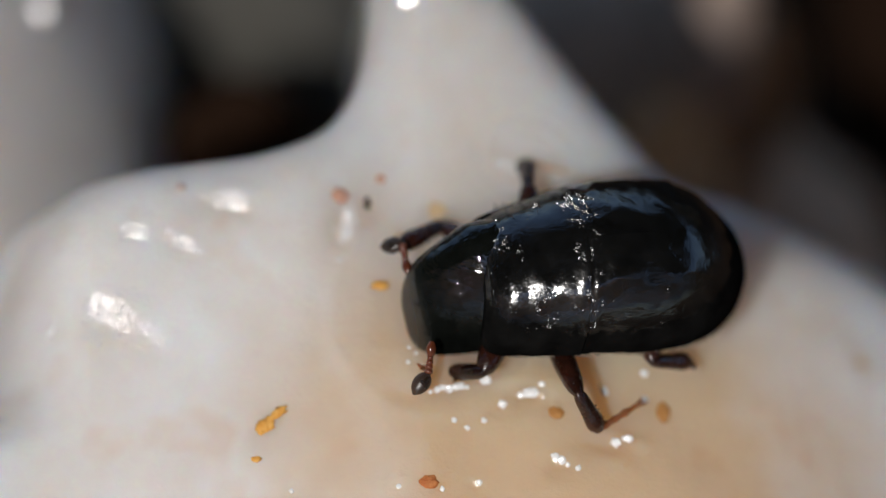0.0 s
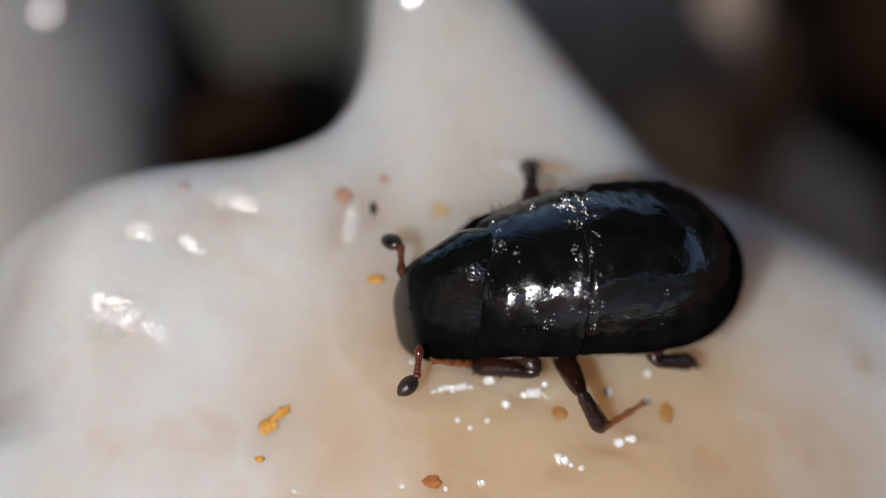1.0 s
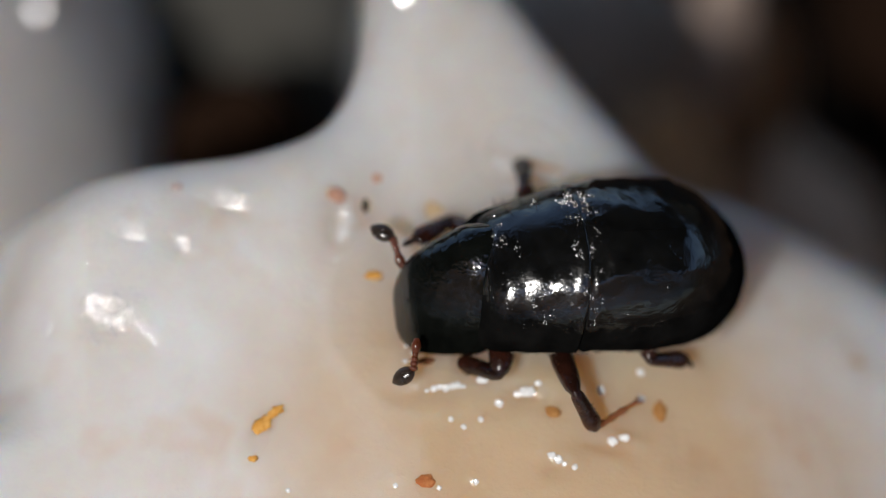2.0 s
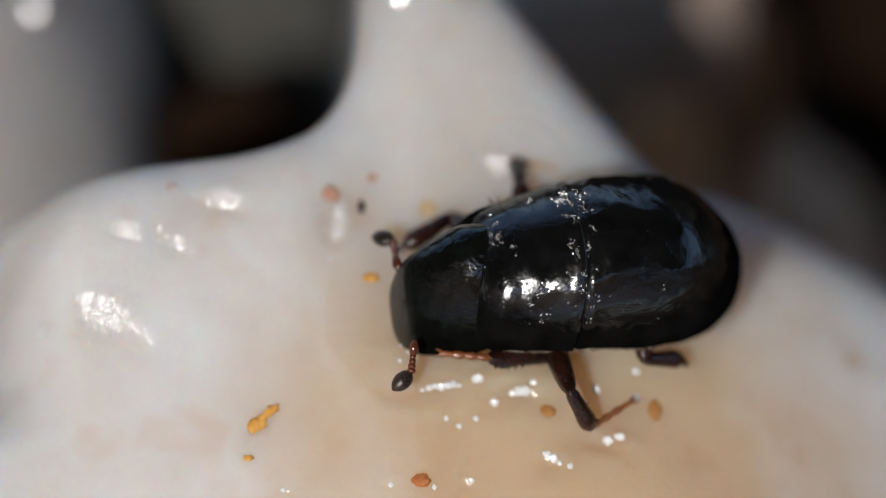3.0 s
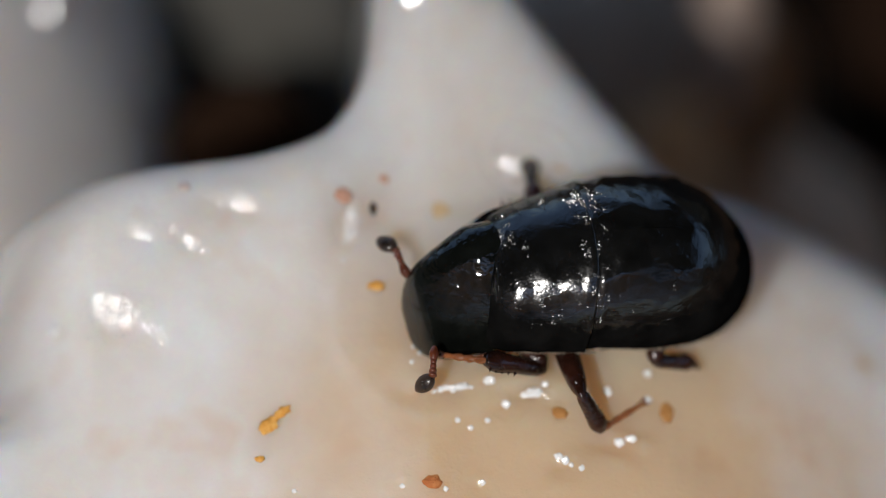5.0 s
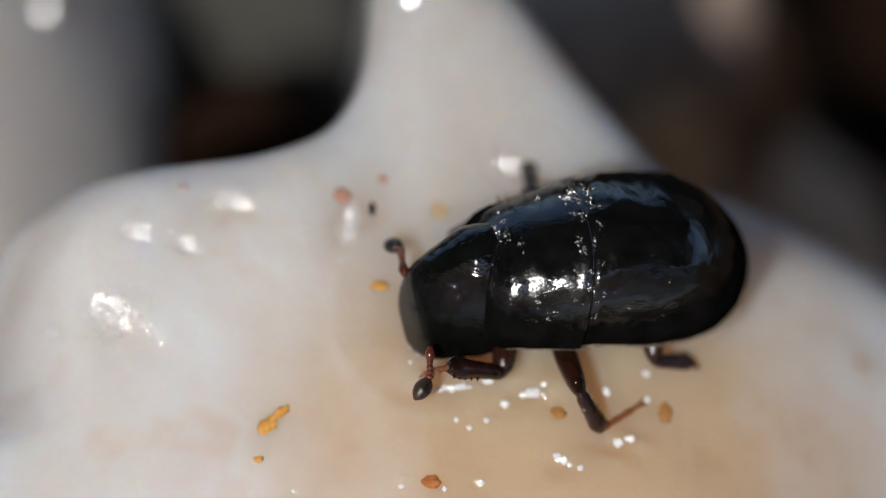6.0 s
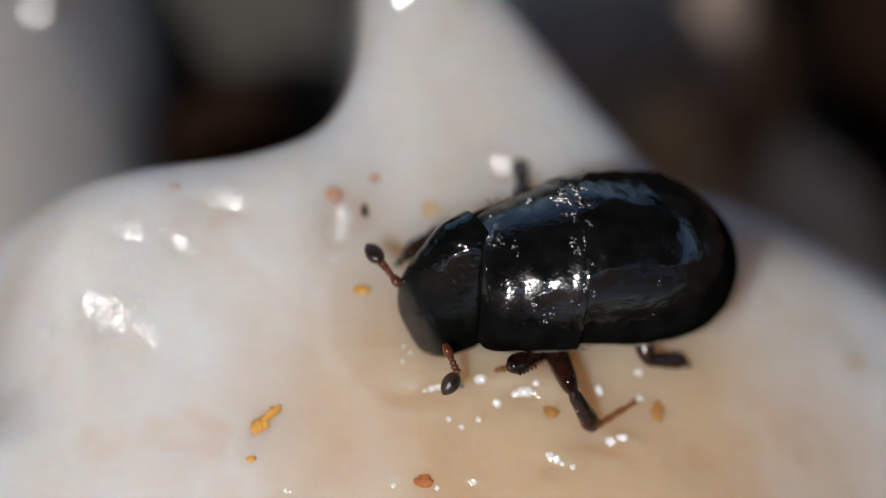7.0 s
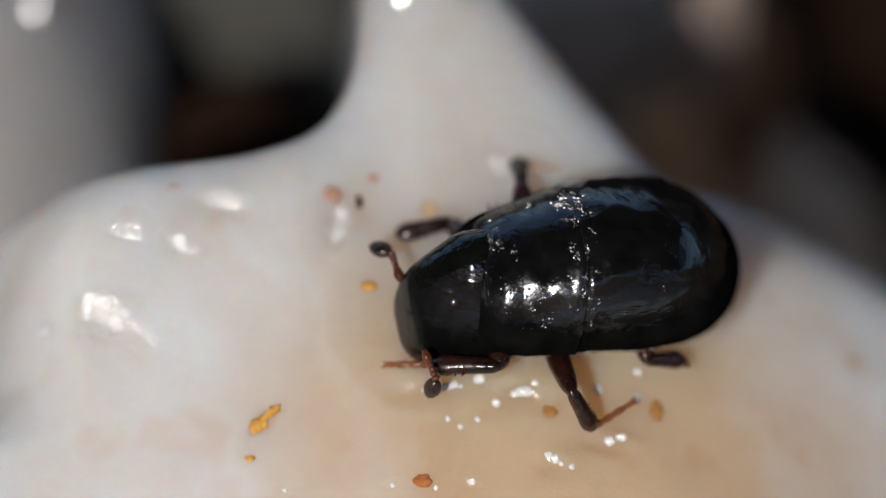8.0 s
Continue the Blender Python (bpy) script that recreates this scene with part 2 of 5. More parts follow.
def blob(rx, ry, rz, lump=0.15, freq=2.0, seed=0.0, rings=12, segs=20):
    verts, faces = [], []
    for i in range(rings + 1):
        th = math.pi * i / rings
        for k in range(segs):
            ph = 2 * math.pi * k / segs
            d = Vector((math.sin(th) * math.cos(ph), math.sin(th) * math.sin(ph), math.cos(th)))
            r = 1 + lump * noise.noise(d * freq + Vector((seed, seed * 1.7, -seed)))
            verts.append((d.x * rx * r, d.y * ry * r, d.z * rz * r))
    for i in range(rings):
        for k in range(segs):
            b = (k + 1) % segs
            faces.append((i * segs + k, (i + 1) * segs + k, (i + 1) * segs + b, i * segs + b))
    return verts, faces


def merge(*pieces):
    verts, faces = [], []
    for v, f in pieces:
        o = len(verts)
        verts += list(v)
        faces += [tuple(i + o for i in q) for q in f]
    return verts, faces


def moved(piece, x, y, z, m=None):
    v, f = piece
    m = m or Matrix.Identity(3)
    return [tuple(m @ Vector(p) + Vector((x, y, z))) for p in v], f


# ---- the pale mass ----
# wet folds sloped for sun glints: x, y, spread in x, spread in y
FOLDS = [
    (-3.89, -0.91, 0.52, 0.34), (-2.50, 0.42, 0.42, 0.18), (-3.03, -0.09, 0.28, 0.17), (-3.63, 0.04, 0.30, 0.15), (-4.58, -0.96, 0.11, 0.10),
    (-1.08, 0.33, 0.15, 0.18), (-1.12, 0.14, 0.14, 0.16), (-0.29, -1.85, 0.27, 0.16), (0.09, -1.77, 0.46, 0.12),
    (0.57, -1.71, 0.32, 0.11), (1.10, -1.78, 0.38, 0.18), (0.70, -1.95, 0.15, 0.11), (1.43, -2.65, 0.20, 0.14), (2.07, -2.35, 0.28, 0.12),
    (-1.74, -3.01, 0.12, 0.10), (0.44, -2.90, 0.12, 0.10), (-0.49, -2.96, 0.10, 0.11),
]


def smooth_least(a, b, k):
    h = np.maximum(k - np.abs(a - b), 0.0) / k
    return np.minimum(a, b) - h * h * k * 0.25


def eased(u):
    u = np.clip(u, 0.0, 1.0)
    return u * u * (3 - 2 * u)


def edge_distance(x, y):
    """Distance inside the outline of the pale mass, in plan: positive inside."""
    tongue = (2.82 - (x + (y - 1.35) * 0.96)) * 0.721        # slanting far side
    near = 1.25 - y - 0.25 * np.maximum(x - 2.2, 0.0) + 0.72 * eased((x - 2.2) / 1.5)
    whole = -smooth_least(-tongue, -near, 0.6)
    hx, hy = np.abs(x + 4.2) / 3.3, np.abs(y - 4.97 - 0.07 * (x + 3.0)) / 3.9
    hole = ((hx ** 5.5 + hy ** 5.5) ** (1 / 5.5) - 1.0) * 3.4
    notch = np.sqrt((x + 6.75) ** 2 + ((y - 0.35) / 1.15) ** 2) - 1.15
    return smooth_least(smooth_least(whole, hole, 0.5), notch, 0.6)


def plain_height(x, y):
    z = 0.14 * np.exp(-((x + 3.6) / 1.6) ** 2 - ((y - 0.3) / 1.1) ** 2)
    # a low rim of fluid round the digging head
    ring = np.sqrt(((x + 0.05) / 1.25) ** 2 + ((y + 0.85) / 1.25) ** 2)
    z = z + 0.022 * np.exp(-((ring - 1.0) / 0.09) ** 2) * (x < 1.2) - 0.03 * np.exp(-(ring / 0.8) ** 4)
    # faint rings where the far foot dents the skin
    dent = np.sqrt((x - 1.05) ** 2 + ((y - 1.25) * 1.25) ** 2)
    z = z + 0.010 * np.cos(dent * 26.0) * np.exp(-((dent - 0.5) / 0.22) ** 2)
    # away from the beetle the skin tips up towards the far side
    side = eased((-0.4 - x) / 1.6)
    z = z + (0.30 * (y + 1.0) - 0.09 * (y + 1.2 - np.sqrt((y + 1.2) ** 2 + 0.15))) * side + 0.30 * np.maximum(y - 0.3 - 0.5 * eased((x + 0.6) / 1.6), 0.0) * eased((2.4 - x) / 1.8) * (1 - side)
    z = z - 0.02 * np.maximum(y - 0.7, 0.0) ** 1.5
    z = z - 0.14 * np.maximum(x + 0.2, 0.0) - 0.09 * np.maximum(x - 1.4, 0.0) ** 1.7 - 0.10 * np.maximum(x - 2.7, 0.0) ** 1.5
    z = z - 0.14 * np.maximum(-y - 1.3, 0.0) * eased((1.4 - x) / 1.2) * eased((x + 2.0) / 1.6)
    z = z - 0.75 * np.maximum(-x - 4.1, 0.0) ** 1.5 * eased((y + 2.6) / 1.2)
    d = edge_distance(x, y)
    left = -x - 3.3
    r = 0.62 + 0.28 * (left + np.sqrt(left * left + 0.4)) + 0.5 * np.clip(x / 1.2, 0.0, 1.0) * np.clip((0.4 - y) / 0.8, 0.0, 1.0)
    r = r + 0.7 * eased((y - 1.3) / 2.5) * eased((0.9 - x) / 1.8)                    # the tongue rolls over slowly into the hollow
    r = r + 0.9 * eased((x - 2.2) / 1.5)
    q = np.minimum((r - d) / r, 3.0)
    drop = r * (1 - np.sqrt(np.maximum(1 - np.clip(q, 0, 1) ** 2, 0.0))) + np.maximum(q - 1.0, 0) * 55.0
    return np.maximum(z - np.where(d < r, drop, 0.0), -13.5)


def leaning_folds():
    rows = []
    for cx, cy, sx, sy in FOLDS:
        gx = float(plain_height(np.array(cx + 0.02), np.array(cy)) - plain_height(np.array(cx - 0.02), np.array(cy))) / 0.04
        gy = float(plain_height(np.array(cx), np.array(cy + 0.02)) - plain_height(np.array(cx), np.array(cy - 0.02))) / 0.04
        rows.append((cx, cy, sx, sy, 0.156 - gx, 0.54 - gy))
    return rows


LEANING = leaning_folds()


def mass_height(x, y):
    z = plain_height(x, y)
    for cx, cy, sx, sy, ax, ay in LEANING:
        z = z + (ax * (x - cx) + ay * (y - cy)) * np.exp(-((x - cx) / sx) ** 2 - ((y - cy) / sy) ** 2)
    return z


def spaced(near, far, fine, coarse):
    """Grid lines, close together in the middle and wider apart outside."""
    inner = list(np.arange(near[0], near[1], fine))
    return list(np.arange(far[0], near[0], coarse)) + inner + list(np.arange(near[1], far[1] + coarse, coarse))


def build_mass():
    xs = np.array(spaced((-5.5, 5.5), (-9.0, 9.0), 0.024, 0.2))
    ys = np.array(spaced((-3.4, 2.4), (-7.5, 8.5), 0.024, 0.12))
    gx, gy = np.meshgrid(xs, ys)
    gz = mass_height(gx, gy)
    verts = []
    for x, y, z in zip(gx.ravel(), gy.ravel(), gz.ravel()):
        z += 0.045 * noise.noise(Vector((x * 0.9, y * 0.9, 3.0))) + 0.014 * noise.noise(Vector((x * 3.1, y * 3.1, 7.0)))
        verts.append((x, y, z))
    nx, ny = len(xs), len(ys)
    faces = [(j * nx + i, j * nx + i + 1, (j + 1) * nx + i + 1, (j + 1) * nx + i) for j in range(ny - 1) for i in range(nx - 1)]
    # skirt and underside
    rim = list(range(nx)) + [j * nx + nx - 1 for j in range(1, ny)] + \
        [(ny - 1) * nx + i for i in range(nx - 2, -1, -1)] + [j * nx for j in range(ny - 2, 0, -1)]
    low = len(verts)
    verts += [(verts[i][0], verts[i][1], -14.5) for i in rim]
    m = len(rim)
    faces += [(rim[k], low + k, low + (k + 1) % m, rim[(k + 1) % m]) for k in range(m)]
    faces.append(tuple(low + k for k in range(m))[::-1])
    return tagged(finish("pale_flesh", verts, faces, FLESH), "glistening wet cream-white rubbery flesh with rounded lobes",
                  "flesh", kind="structure")


build_mass()


# ---- ground and surroundings ----
def build_ground():
    verts, faces = [], []
    rings, segs = 60, 72
    for i in range(rings + 1):
        r = 0.0 if i == 0 else 2.0 * (1.25 ** i)
        for k in range(segs):
            a = 2 * math.pi * k / segs
            x, y = r * math.cos(a), r * math.sin(a)
            amp = min(0.8, 0.05 + r * 0.05)
            verts.append((x, y, -12.0 + amp * noise.noise(Vector((x * 0.25, y * 0.25, 1.0)))))
    for i in range(rings):
        for k in range(segs):
            b = (k + 1) % segs
            faces.append((i * segs + k, i * segs + b, (i + 1) * segs + b, (i + 1) * segs + k))
    return tagged(finish("ground", verts, faces, SOIL), "dark damp soil in deep shade", "ground", kind="structure")


build_ground()


def lying(name, piece, mat, x, y, z, label, category, rz=0.0, rx=0.0, ry=0.0):
    ob = finish(name, *piece, mat)
    ob.matrix_basis = at(x, y, z, rx, ry, rz)
    return tagged(ob, label, category)


# things that lie out of focus on the soil
lying("pale_lobe", blob(3.3, 6.5, 6.6, 0.08, 1.4, 2.0, 28, 40), FLESH_FAR, -7.05, 6.6, -7.2, "smooth pale lump behind the wet flesh", "lump", 14)
lying("pale_lobe", blob(1.35, 1.3, 1.0, 0.08, 1.4, 7.0, 24, 36), FLESH, -5.9, -3.75, -1.15, "smooth pale lump beside the wet flesh", "lump")
lying("pebble", blob(2.4, 1.8, 1.9, 0.25, 1.6, 5.0, 18, 28), STONE, 1.6, 7.6, -10.0, "dark grey damp pebble on soil", "pebble")
lying("pebble", blob(5.6, 1.9, 2.6, 0.2, 1.7, 8.0, 18, 28), SLATE, -4.9, 9.0, -9.9, "rounded grey pebble on soil", "pebble")
# dark cover over soil that the sun would reach in the hollow
lying("bark_piece", blob(1.5, 1.5, 0.5, 0.3, 2.2, 12.0, 18, 28), DARK_COVER, -1.5, 7.2, -11.7, "dark brown mass added to keep the background dark", "bark", 10)
lying("bark_piece", blob(2.6, 1.9, 0.7, 0.3, 2.2, 15.0, 18, 28), BARK, -3.4, 5.3, -11.6, "flat brown piece of bark in deep shade", "bark", 5)
lying("wood_splinter", blob(0.55, 0.55, 3.8, 0.2, 1.8, 3.0, 22, 20), TINDER, 3.5, 6.6, -8.2, "pale wood splinter standing in dark soil", "splinter", 8, 6, 4)
lying("bark_piece", blob(0.5, 0.5, 2.2, 0.3, 2.2, 14.0, 18, 28), BARK, 4.15, 7.0, -10.0, "rough brown piece of bark", "bark", -10)
# dark block added so the foot of the hollow stays as dark as shade
lying("bark_piece", blob(1.5, 1.1, 4.5, 0.2, 2.0, 21.0, 20, 28), DARK_FILL, -2.55, 4.5, -9.7, "dark brown mass added to keep the background dark", "bark", 10)
lying("wood_chip", blob(1.0, 2.1, 0.6, 0.22, 1.8, 6.0, 16, 24), PALE, 5.0, 3.3, -8.5, "pale wood chip resting on dark soil", "wood chip", 14, 10)
lying("bark_piece", blob(0.9, 1.2, 3.2, 0.3, 2.2, 4.0, 18, 28), BARK, 2.95, 5.0, -10.2, "rough brown piece of bark", "bark", -30)
lying("pebble", blob(2.7, 1.3, 5.0, 0.12, 1.6, 3.0, 24, 32), PEBBLE, -3.2, 7.3, -9.4, "tall grey pebble rising from deep shade", "pebble")
# near-black mass added to keep this far corner dark
lying("bark_piece", blob(1.3, 3.4, 3.0, 0.3, 2.2, 9.0, 18, 28), DARK_FILL, 6.6, 7.2, -10.0, "dark brown mass added to keep the background dark", "bark", 20)


def leaf_layer(name, count, place, size, mat, label):
    verts, faces = [], []
    rnd = random.Random(5)
    for _ in range(count):
        x, y, z = place(rnd)
        s = size * rnd.uniform(0.6, 1.4)
        m = Euler((rnd.uniform(-0.6, 0.6), rnd.uniform(-0.6, 0.6), rnd.uniform(0, 6.3))).to_matrix()
        o = len(verts)
        for p in ((-1, 0, 0), (-0.3, 0.42, 0.06), (0.4, 0.36, 0.06), (1, 0, -0.1), (0.4, -0.36, 0.06), (-0.3, -0.42, 0.06)):
            q = m @ (Vector(p) * s)
            verts.append((x + q.x, y + q.y, z + q.z))
        faces += [(o, o + 1, o + 2, o + 3), (o, o + 3, o + 4, o + 5)]
    ob = finish(name, verts, faces, mat, None, "", False)
    return tagged(ob, label, "foliage", kind="stuff")


# leaves overhead and a bank, unseen: added for the beetle's reflections, open sky between
def canopy_place(r):
    while True:
        x, y = r.uniform(-4200, 2700), r.uniform(-880, 3600)
        reach = 950 + 2100 * float(eased((x + 500) / 1500))
        if y < reach or noise.noise(Vector((x / 300, y / 300, 2.0))) > (y - reach - 450) / 1300:
            return x, y, 1500 + r.uniform(0, 260)


leaf_layer("unseen_canopy", 15000, canopy_place, 90, LEAVES, "unseen leaf layer overhead that darkens the beetle's reflections")


def bank_place(r):
    a = r.uniform(0, 2 * math.pi)
    near = max(-math.sin(a), 0.0)
    top = 0.54 - 0.58 * math.sin(a) - 0.36 * max(math.cos(a), 0.0) * (1 - near) + 0.10 * near + 0.05 * math.sin(a * 5) + 0.04 * math.sin(a * 9 + 1)
    top = max(top, 0.05) + 0.30 * math.exp(-((a - 0.85) / 0.4) ** 2)
    d = r.uniform(2900, 3500)
    return d * math.cos(a), d * math.sin(a), -12 + d * top * r.uniform(0, 1)


leaf_layer("unseen_bank", 10500, bank_place, 150, DRY, "unseen ring of leaves that browns the beetle's reflections")


# ---- the beetle ----
beetle = tagged(new("beetle"), "glossy black bark beetle digging on wet pale flesh", "beetle")
beetle.empty_display_size = 0.001


def bpart(name, piece, mat, label="", parent=None):
    return finish(name, piece[0], piece[1], mat, parent or beetle, label)


REAR = [(-0.18, 0.58, 0.40, 1.36), (-0.10, 0.96, 0.2, 1.57), (0.12, 1.02, 0.15, 1.63), (0.35, 1.05, 0.12, 1.64), (0.7, 1.06, 0.06, 1.58), (1.13, 1.0, 0.0, 1.47),
        (1.52, 0.83, -0.04, 1.24), (1.84, 0.54, -0.02, 0.88), (1.98, 0.29, 0.08, 0.60), (2.03, 0.05, 0.23, 0.38)]


def swept(piece, amount, x_none, x_full, lumps=0.0):
    """The joints of the back bow: away from the middle they lie further forward."""
    v, f = piece
    res = []
    for x, y, z in v:
        u = max(0.0, min(1.0, (x - x_none) / (x_full - x_none)))
        if lumps and y > 0.6:                                   # low warts on the far shoulder
            z += lumps * max(0.0, noise.noise(Vector((x * 6, 2.0, z * 3)))) * min(1.0, (y - 0.6) * 4)
        res.append((x - amount * u * y * y, y, z))
    return res, f


bpart("abdomen", loft([(x, w * 0.80, zb, zb + (zt - zb) * 0.93) for x, w, zb, zt in REAR], 30, 40, margin=0.3), SHELL)
for a0, a1 in ((90.04, 190.0), (-10.0, 89.96)):
    bpart("elytron", swept(loft(REAR, 72, 40, a0, a1, rough=0.016, margin=0.3, belly=0.15), 0.16, 0.9, -0.1, 0.12), SHELL, "glossy black pitted wing case")
PRO = [(-1.30, 0.64, 0.16, 1.06), (-1.23, 0.755, 0.10, 1.18), (-1.05, 0.85, 0.09, 1.315), (-0.8, 0.90, 0.10, 1.393), (-0.5, 0.957, 0.12, 1.483), (-0.3, 0.99, 0.12, 1.543),
       (-0.14, 1.015, 0.13, 1.59), (-0.07, 0.98, 0.2, 1.55), (-0.03, 0.6, 0.5, 1.38)]
PRO_AT = (0.1, 0.0, 0.85)
pronotum = bpart("pronotum", swept(loft(PRO, 60, 72, rough=0.016, shift=PRO_AT, seed=9, margin=0.3, belly=0.15), 0.16, -9.0, -8.0), SHIELD, "black pitted shield behind the head")
bpart("thorax", loft([(x, w * 0.80, zb, zb + (zt - zb) * 0.9) for x, w, zb, zt in PRO], 30, 40, shift=PRO_AT, margin=0.3), LEG, "dark brown underside of the chest", pronotum)
HEAD = [(-0.12, 0.18, -0.38, -0.35), (-0.10, 0.29, -0.42, -0.27), (-0.06, 0.40, -0.44, -0.14), (0.0, 0.50, -0.44, 0.01), (0.10, 0.59, -0.43, 0.15),
        (0.3, 0.67, -0.42, 0.34), (0.5, 0.73, -0.40, 0.48), (0.72, 0.785, -0.38, 0.62), (1.0, 0.74, -0.3, 0.68)]
HEAD_ROLL = Matrix(((1, 0, 0), (0, 0.84, 0), (0, 0.42, 1)))       # the head is cocked towards its near side
head = bpart("head", moved(loft(HEAD, 48, 64, rough=0.015, seed=2, power=2.05, margin=0.38), 0, 0.03, 0, HEAD_ROLL), FACE, "smooth glossy black head with a pale sheen")
for side in (-1, 1):
    eye = bpart("eye", moved(blob(0.08, 0.03, 0.10, 0.03), 0.30, 0.03 + side * 0.47, -0.17 + side * 0.30), FACE, "", head)


def segment(length, keys, sides=12, bend=0.0, rough=0.05, seed=0):
    """A limb piece along +X: rows of (place 0..1, half width, half height)."""
    rows = [(u * length, w, -h, h) for u, w, h in keys]
    v, f = loft(rows, 14, sides, rough=rough, power=2.0, seed=seed)
    return [(x, y, z + bend * math.sin(math.pi * max(0, min(1, x / length)))) for x, y, z in v], f


def tarsus_piece(length, r):
    bits = [segment(length * 0.27, [(0, r * 0.6, r * 0.6), (0.5, r, r * 0.8), (1, r * 0.7, r * 0.6)])]
    bits = [moved(bits[0], length * 0.25 * i, 0, 0) for i in range(3)]
    bits.append(moved(segment(length * 0.3, [(0, r * 0.5, r * 0.5), (0.7, r * 0.7, r * 0.6), (1, r * 0.5, r * 0.4)]), length * 0.73, 0, 0))
    for s in (-1, 1):
        claw = segment(length * 0.14, [(0, r * 0.35, r * 0.35), (0.6, r * 0.25, r * 0.25), (1, r * 0.05, r * 0.05)])
        bits.append(moved(claw, length, s * r * 0.3, 0, Matrix.Rotation(radians(25 * s), 3, "Z")))
    return merge(*bits)


def leg(lengths, thick):
    f = bpart("femur", segment(lengths[0], [(0, 0.07 * thick, 0.07 * thick), (0.25, 0.13 * thick, 0.12 * thick), (0.6, 0.15 * thick, 0.14 * thick),
                                            (0.9, 0.11 * thick, 0.11 * thick), (1.03, 0.05 * thick, 0.05 * thick)]), LEG, "dark brown thick upper leg")
    bits = [segment(lengths[1], [(-0.04, 0.05 * thick, 0.05 * thick), (0.08, 0.085 * thick, 0.08 * thick), (0.5, 0.105 * thick, 0.09 * thick),
                                 (0.85, 0.13 * thick, 0.095 * thick), (1.02, 0.07 * thick, 0.06 * thick)])]
    for i in range(5):
        tooth = segment(0.06 * thick, [(0, 0.02 * thick, 0.02 * thick), (1, 0.004, 0.004)], 6)
        bits.append(moved(tooth, lengths[1] * (0.5 + 0.11 * i), 0.09 * thick, 0, Matrix.Rotation(radians(60), 3, "Z")))
    t = bpart("tibia", merge(*bits), LEG, "dark brown toothed shin")
    s = bpart("tarsus", tarsus_piece(lengths[2], 0.045 * thick), AMBER, "thin amber jointed foot")
    return f, t, s


near_foreleg = leg((0.72, 0.80, 0.58), 1.08)
far_foreleg = leg((0.72, 0.66, 0.18), 0.95)
near_midleg = leg((1.331, 0.594, 0.624), 0.95)
far_midleg = leg((0.646, 0.556, 0.459), 0.9)
near_hindleg = leg((0.607, 0.592, 0.106), 0.9)
far_hindleg = leg((0.453, 0.513, 0.145), 0.9)


for hind in (near_hindleg, far_hindleg, far_foreleg):
    hind[2].data.materials[0] = LEG


far_midleg[2].data.materials[0] = PALE_AMBER


def antenna():
    bits = [segment(0.17, [(0, 0.03, 0.03), (0.5, 0.06, 0.06), (1, 0.04, 0.04)])]
    for i in range(4):
        r = 0.038 + 0.005 * i
        bits.append(moved(blob(0.038, r, r, 0.08, seed=i), 0.19 + 0.055 * i, 0, 0))
    stalk = bpart("antenna_stalk", merge(*bits), RED, "beaded red-brown feeler stalk")
    club = bpart("antenna_club", segment(0.30, [(0, 0.03, 0.03), (0.12, 0.075, 0.06), (0.45, 0.105, 0.08), (0.8, 0.075, 0.06), (1, 0.015, 0.015)], 16),
                 CLUB, "dark oval feeler club")
    return stalk, club


near_antenna_stalk, near_antenna_club = antenna()
far_antenna_stalk, far_antenna_club = antenna()


# ---- crumbs on the flesh ----
def crumb(name, pieces, mat, x, y, z, label, rz=0.0):
    ob = finish(name, *merge(*pieces), mat)
    ob.matrix_basis = at(x, y, z, 0, 0, rz)
    return tagged(ob, label, "crumb")


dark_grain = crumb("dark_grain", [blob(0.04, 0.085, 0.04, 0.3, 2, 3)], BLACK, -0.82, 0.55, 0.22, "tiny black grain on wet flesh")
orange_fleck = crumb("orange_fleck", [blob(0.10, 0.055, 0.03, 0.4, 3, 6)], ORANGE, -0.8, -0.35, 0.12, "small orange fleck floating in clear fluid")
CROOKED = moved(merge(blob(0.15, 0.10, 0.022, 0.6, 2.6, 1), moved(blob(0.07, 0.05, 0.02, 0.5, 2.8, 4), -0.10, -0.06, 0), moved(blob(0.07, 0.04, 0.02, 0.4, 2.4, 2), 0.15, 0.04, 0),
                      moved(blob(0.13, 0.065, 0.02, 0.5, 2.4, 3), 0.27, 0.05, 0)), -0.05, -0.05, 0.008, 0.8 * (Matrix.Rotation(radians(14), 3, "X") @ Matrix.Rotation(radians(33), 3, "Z")))
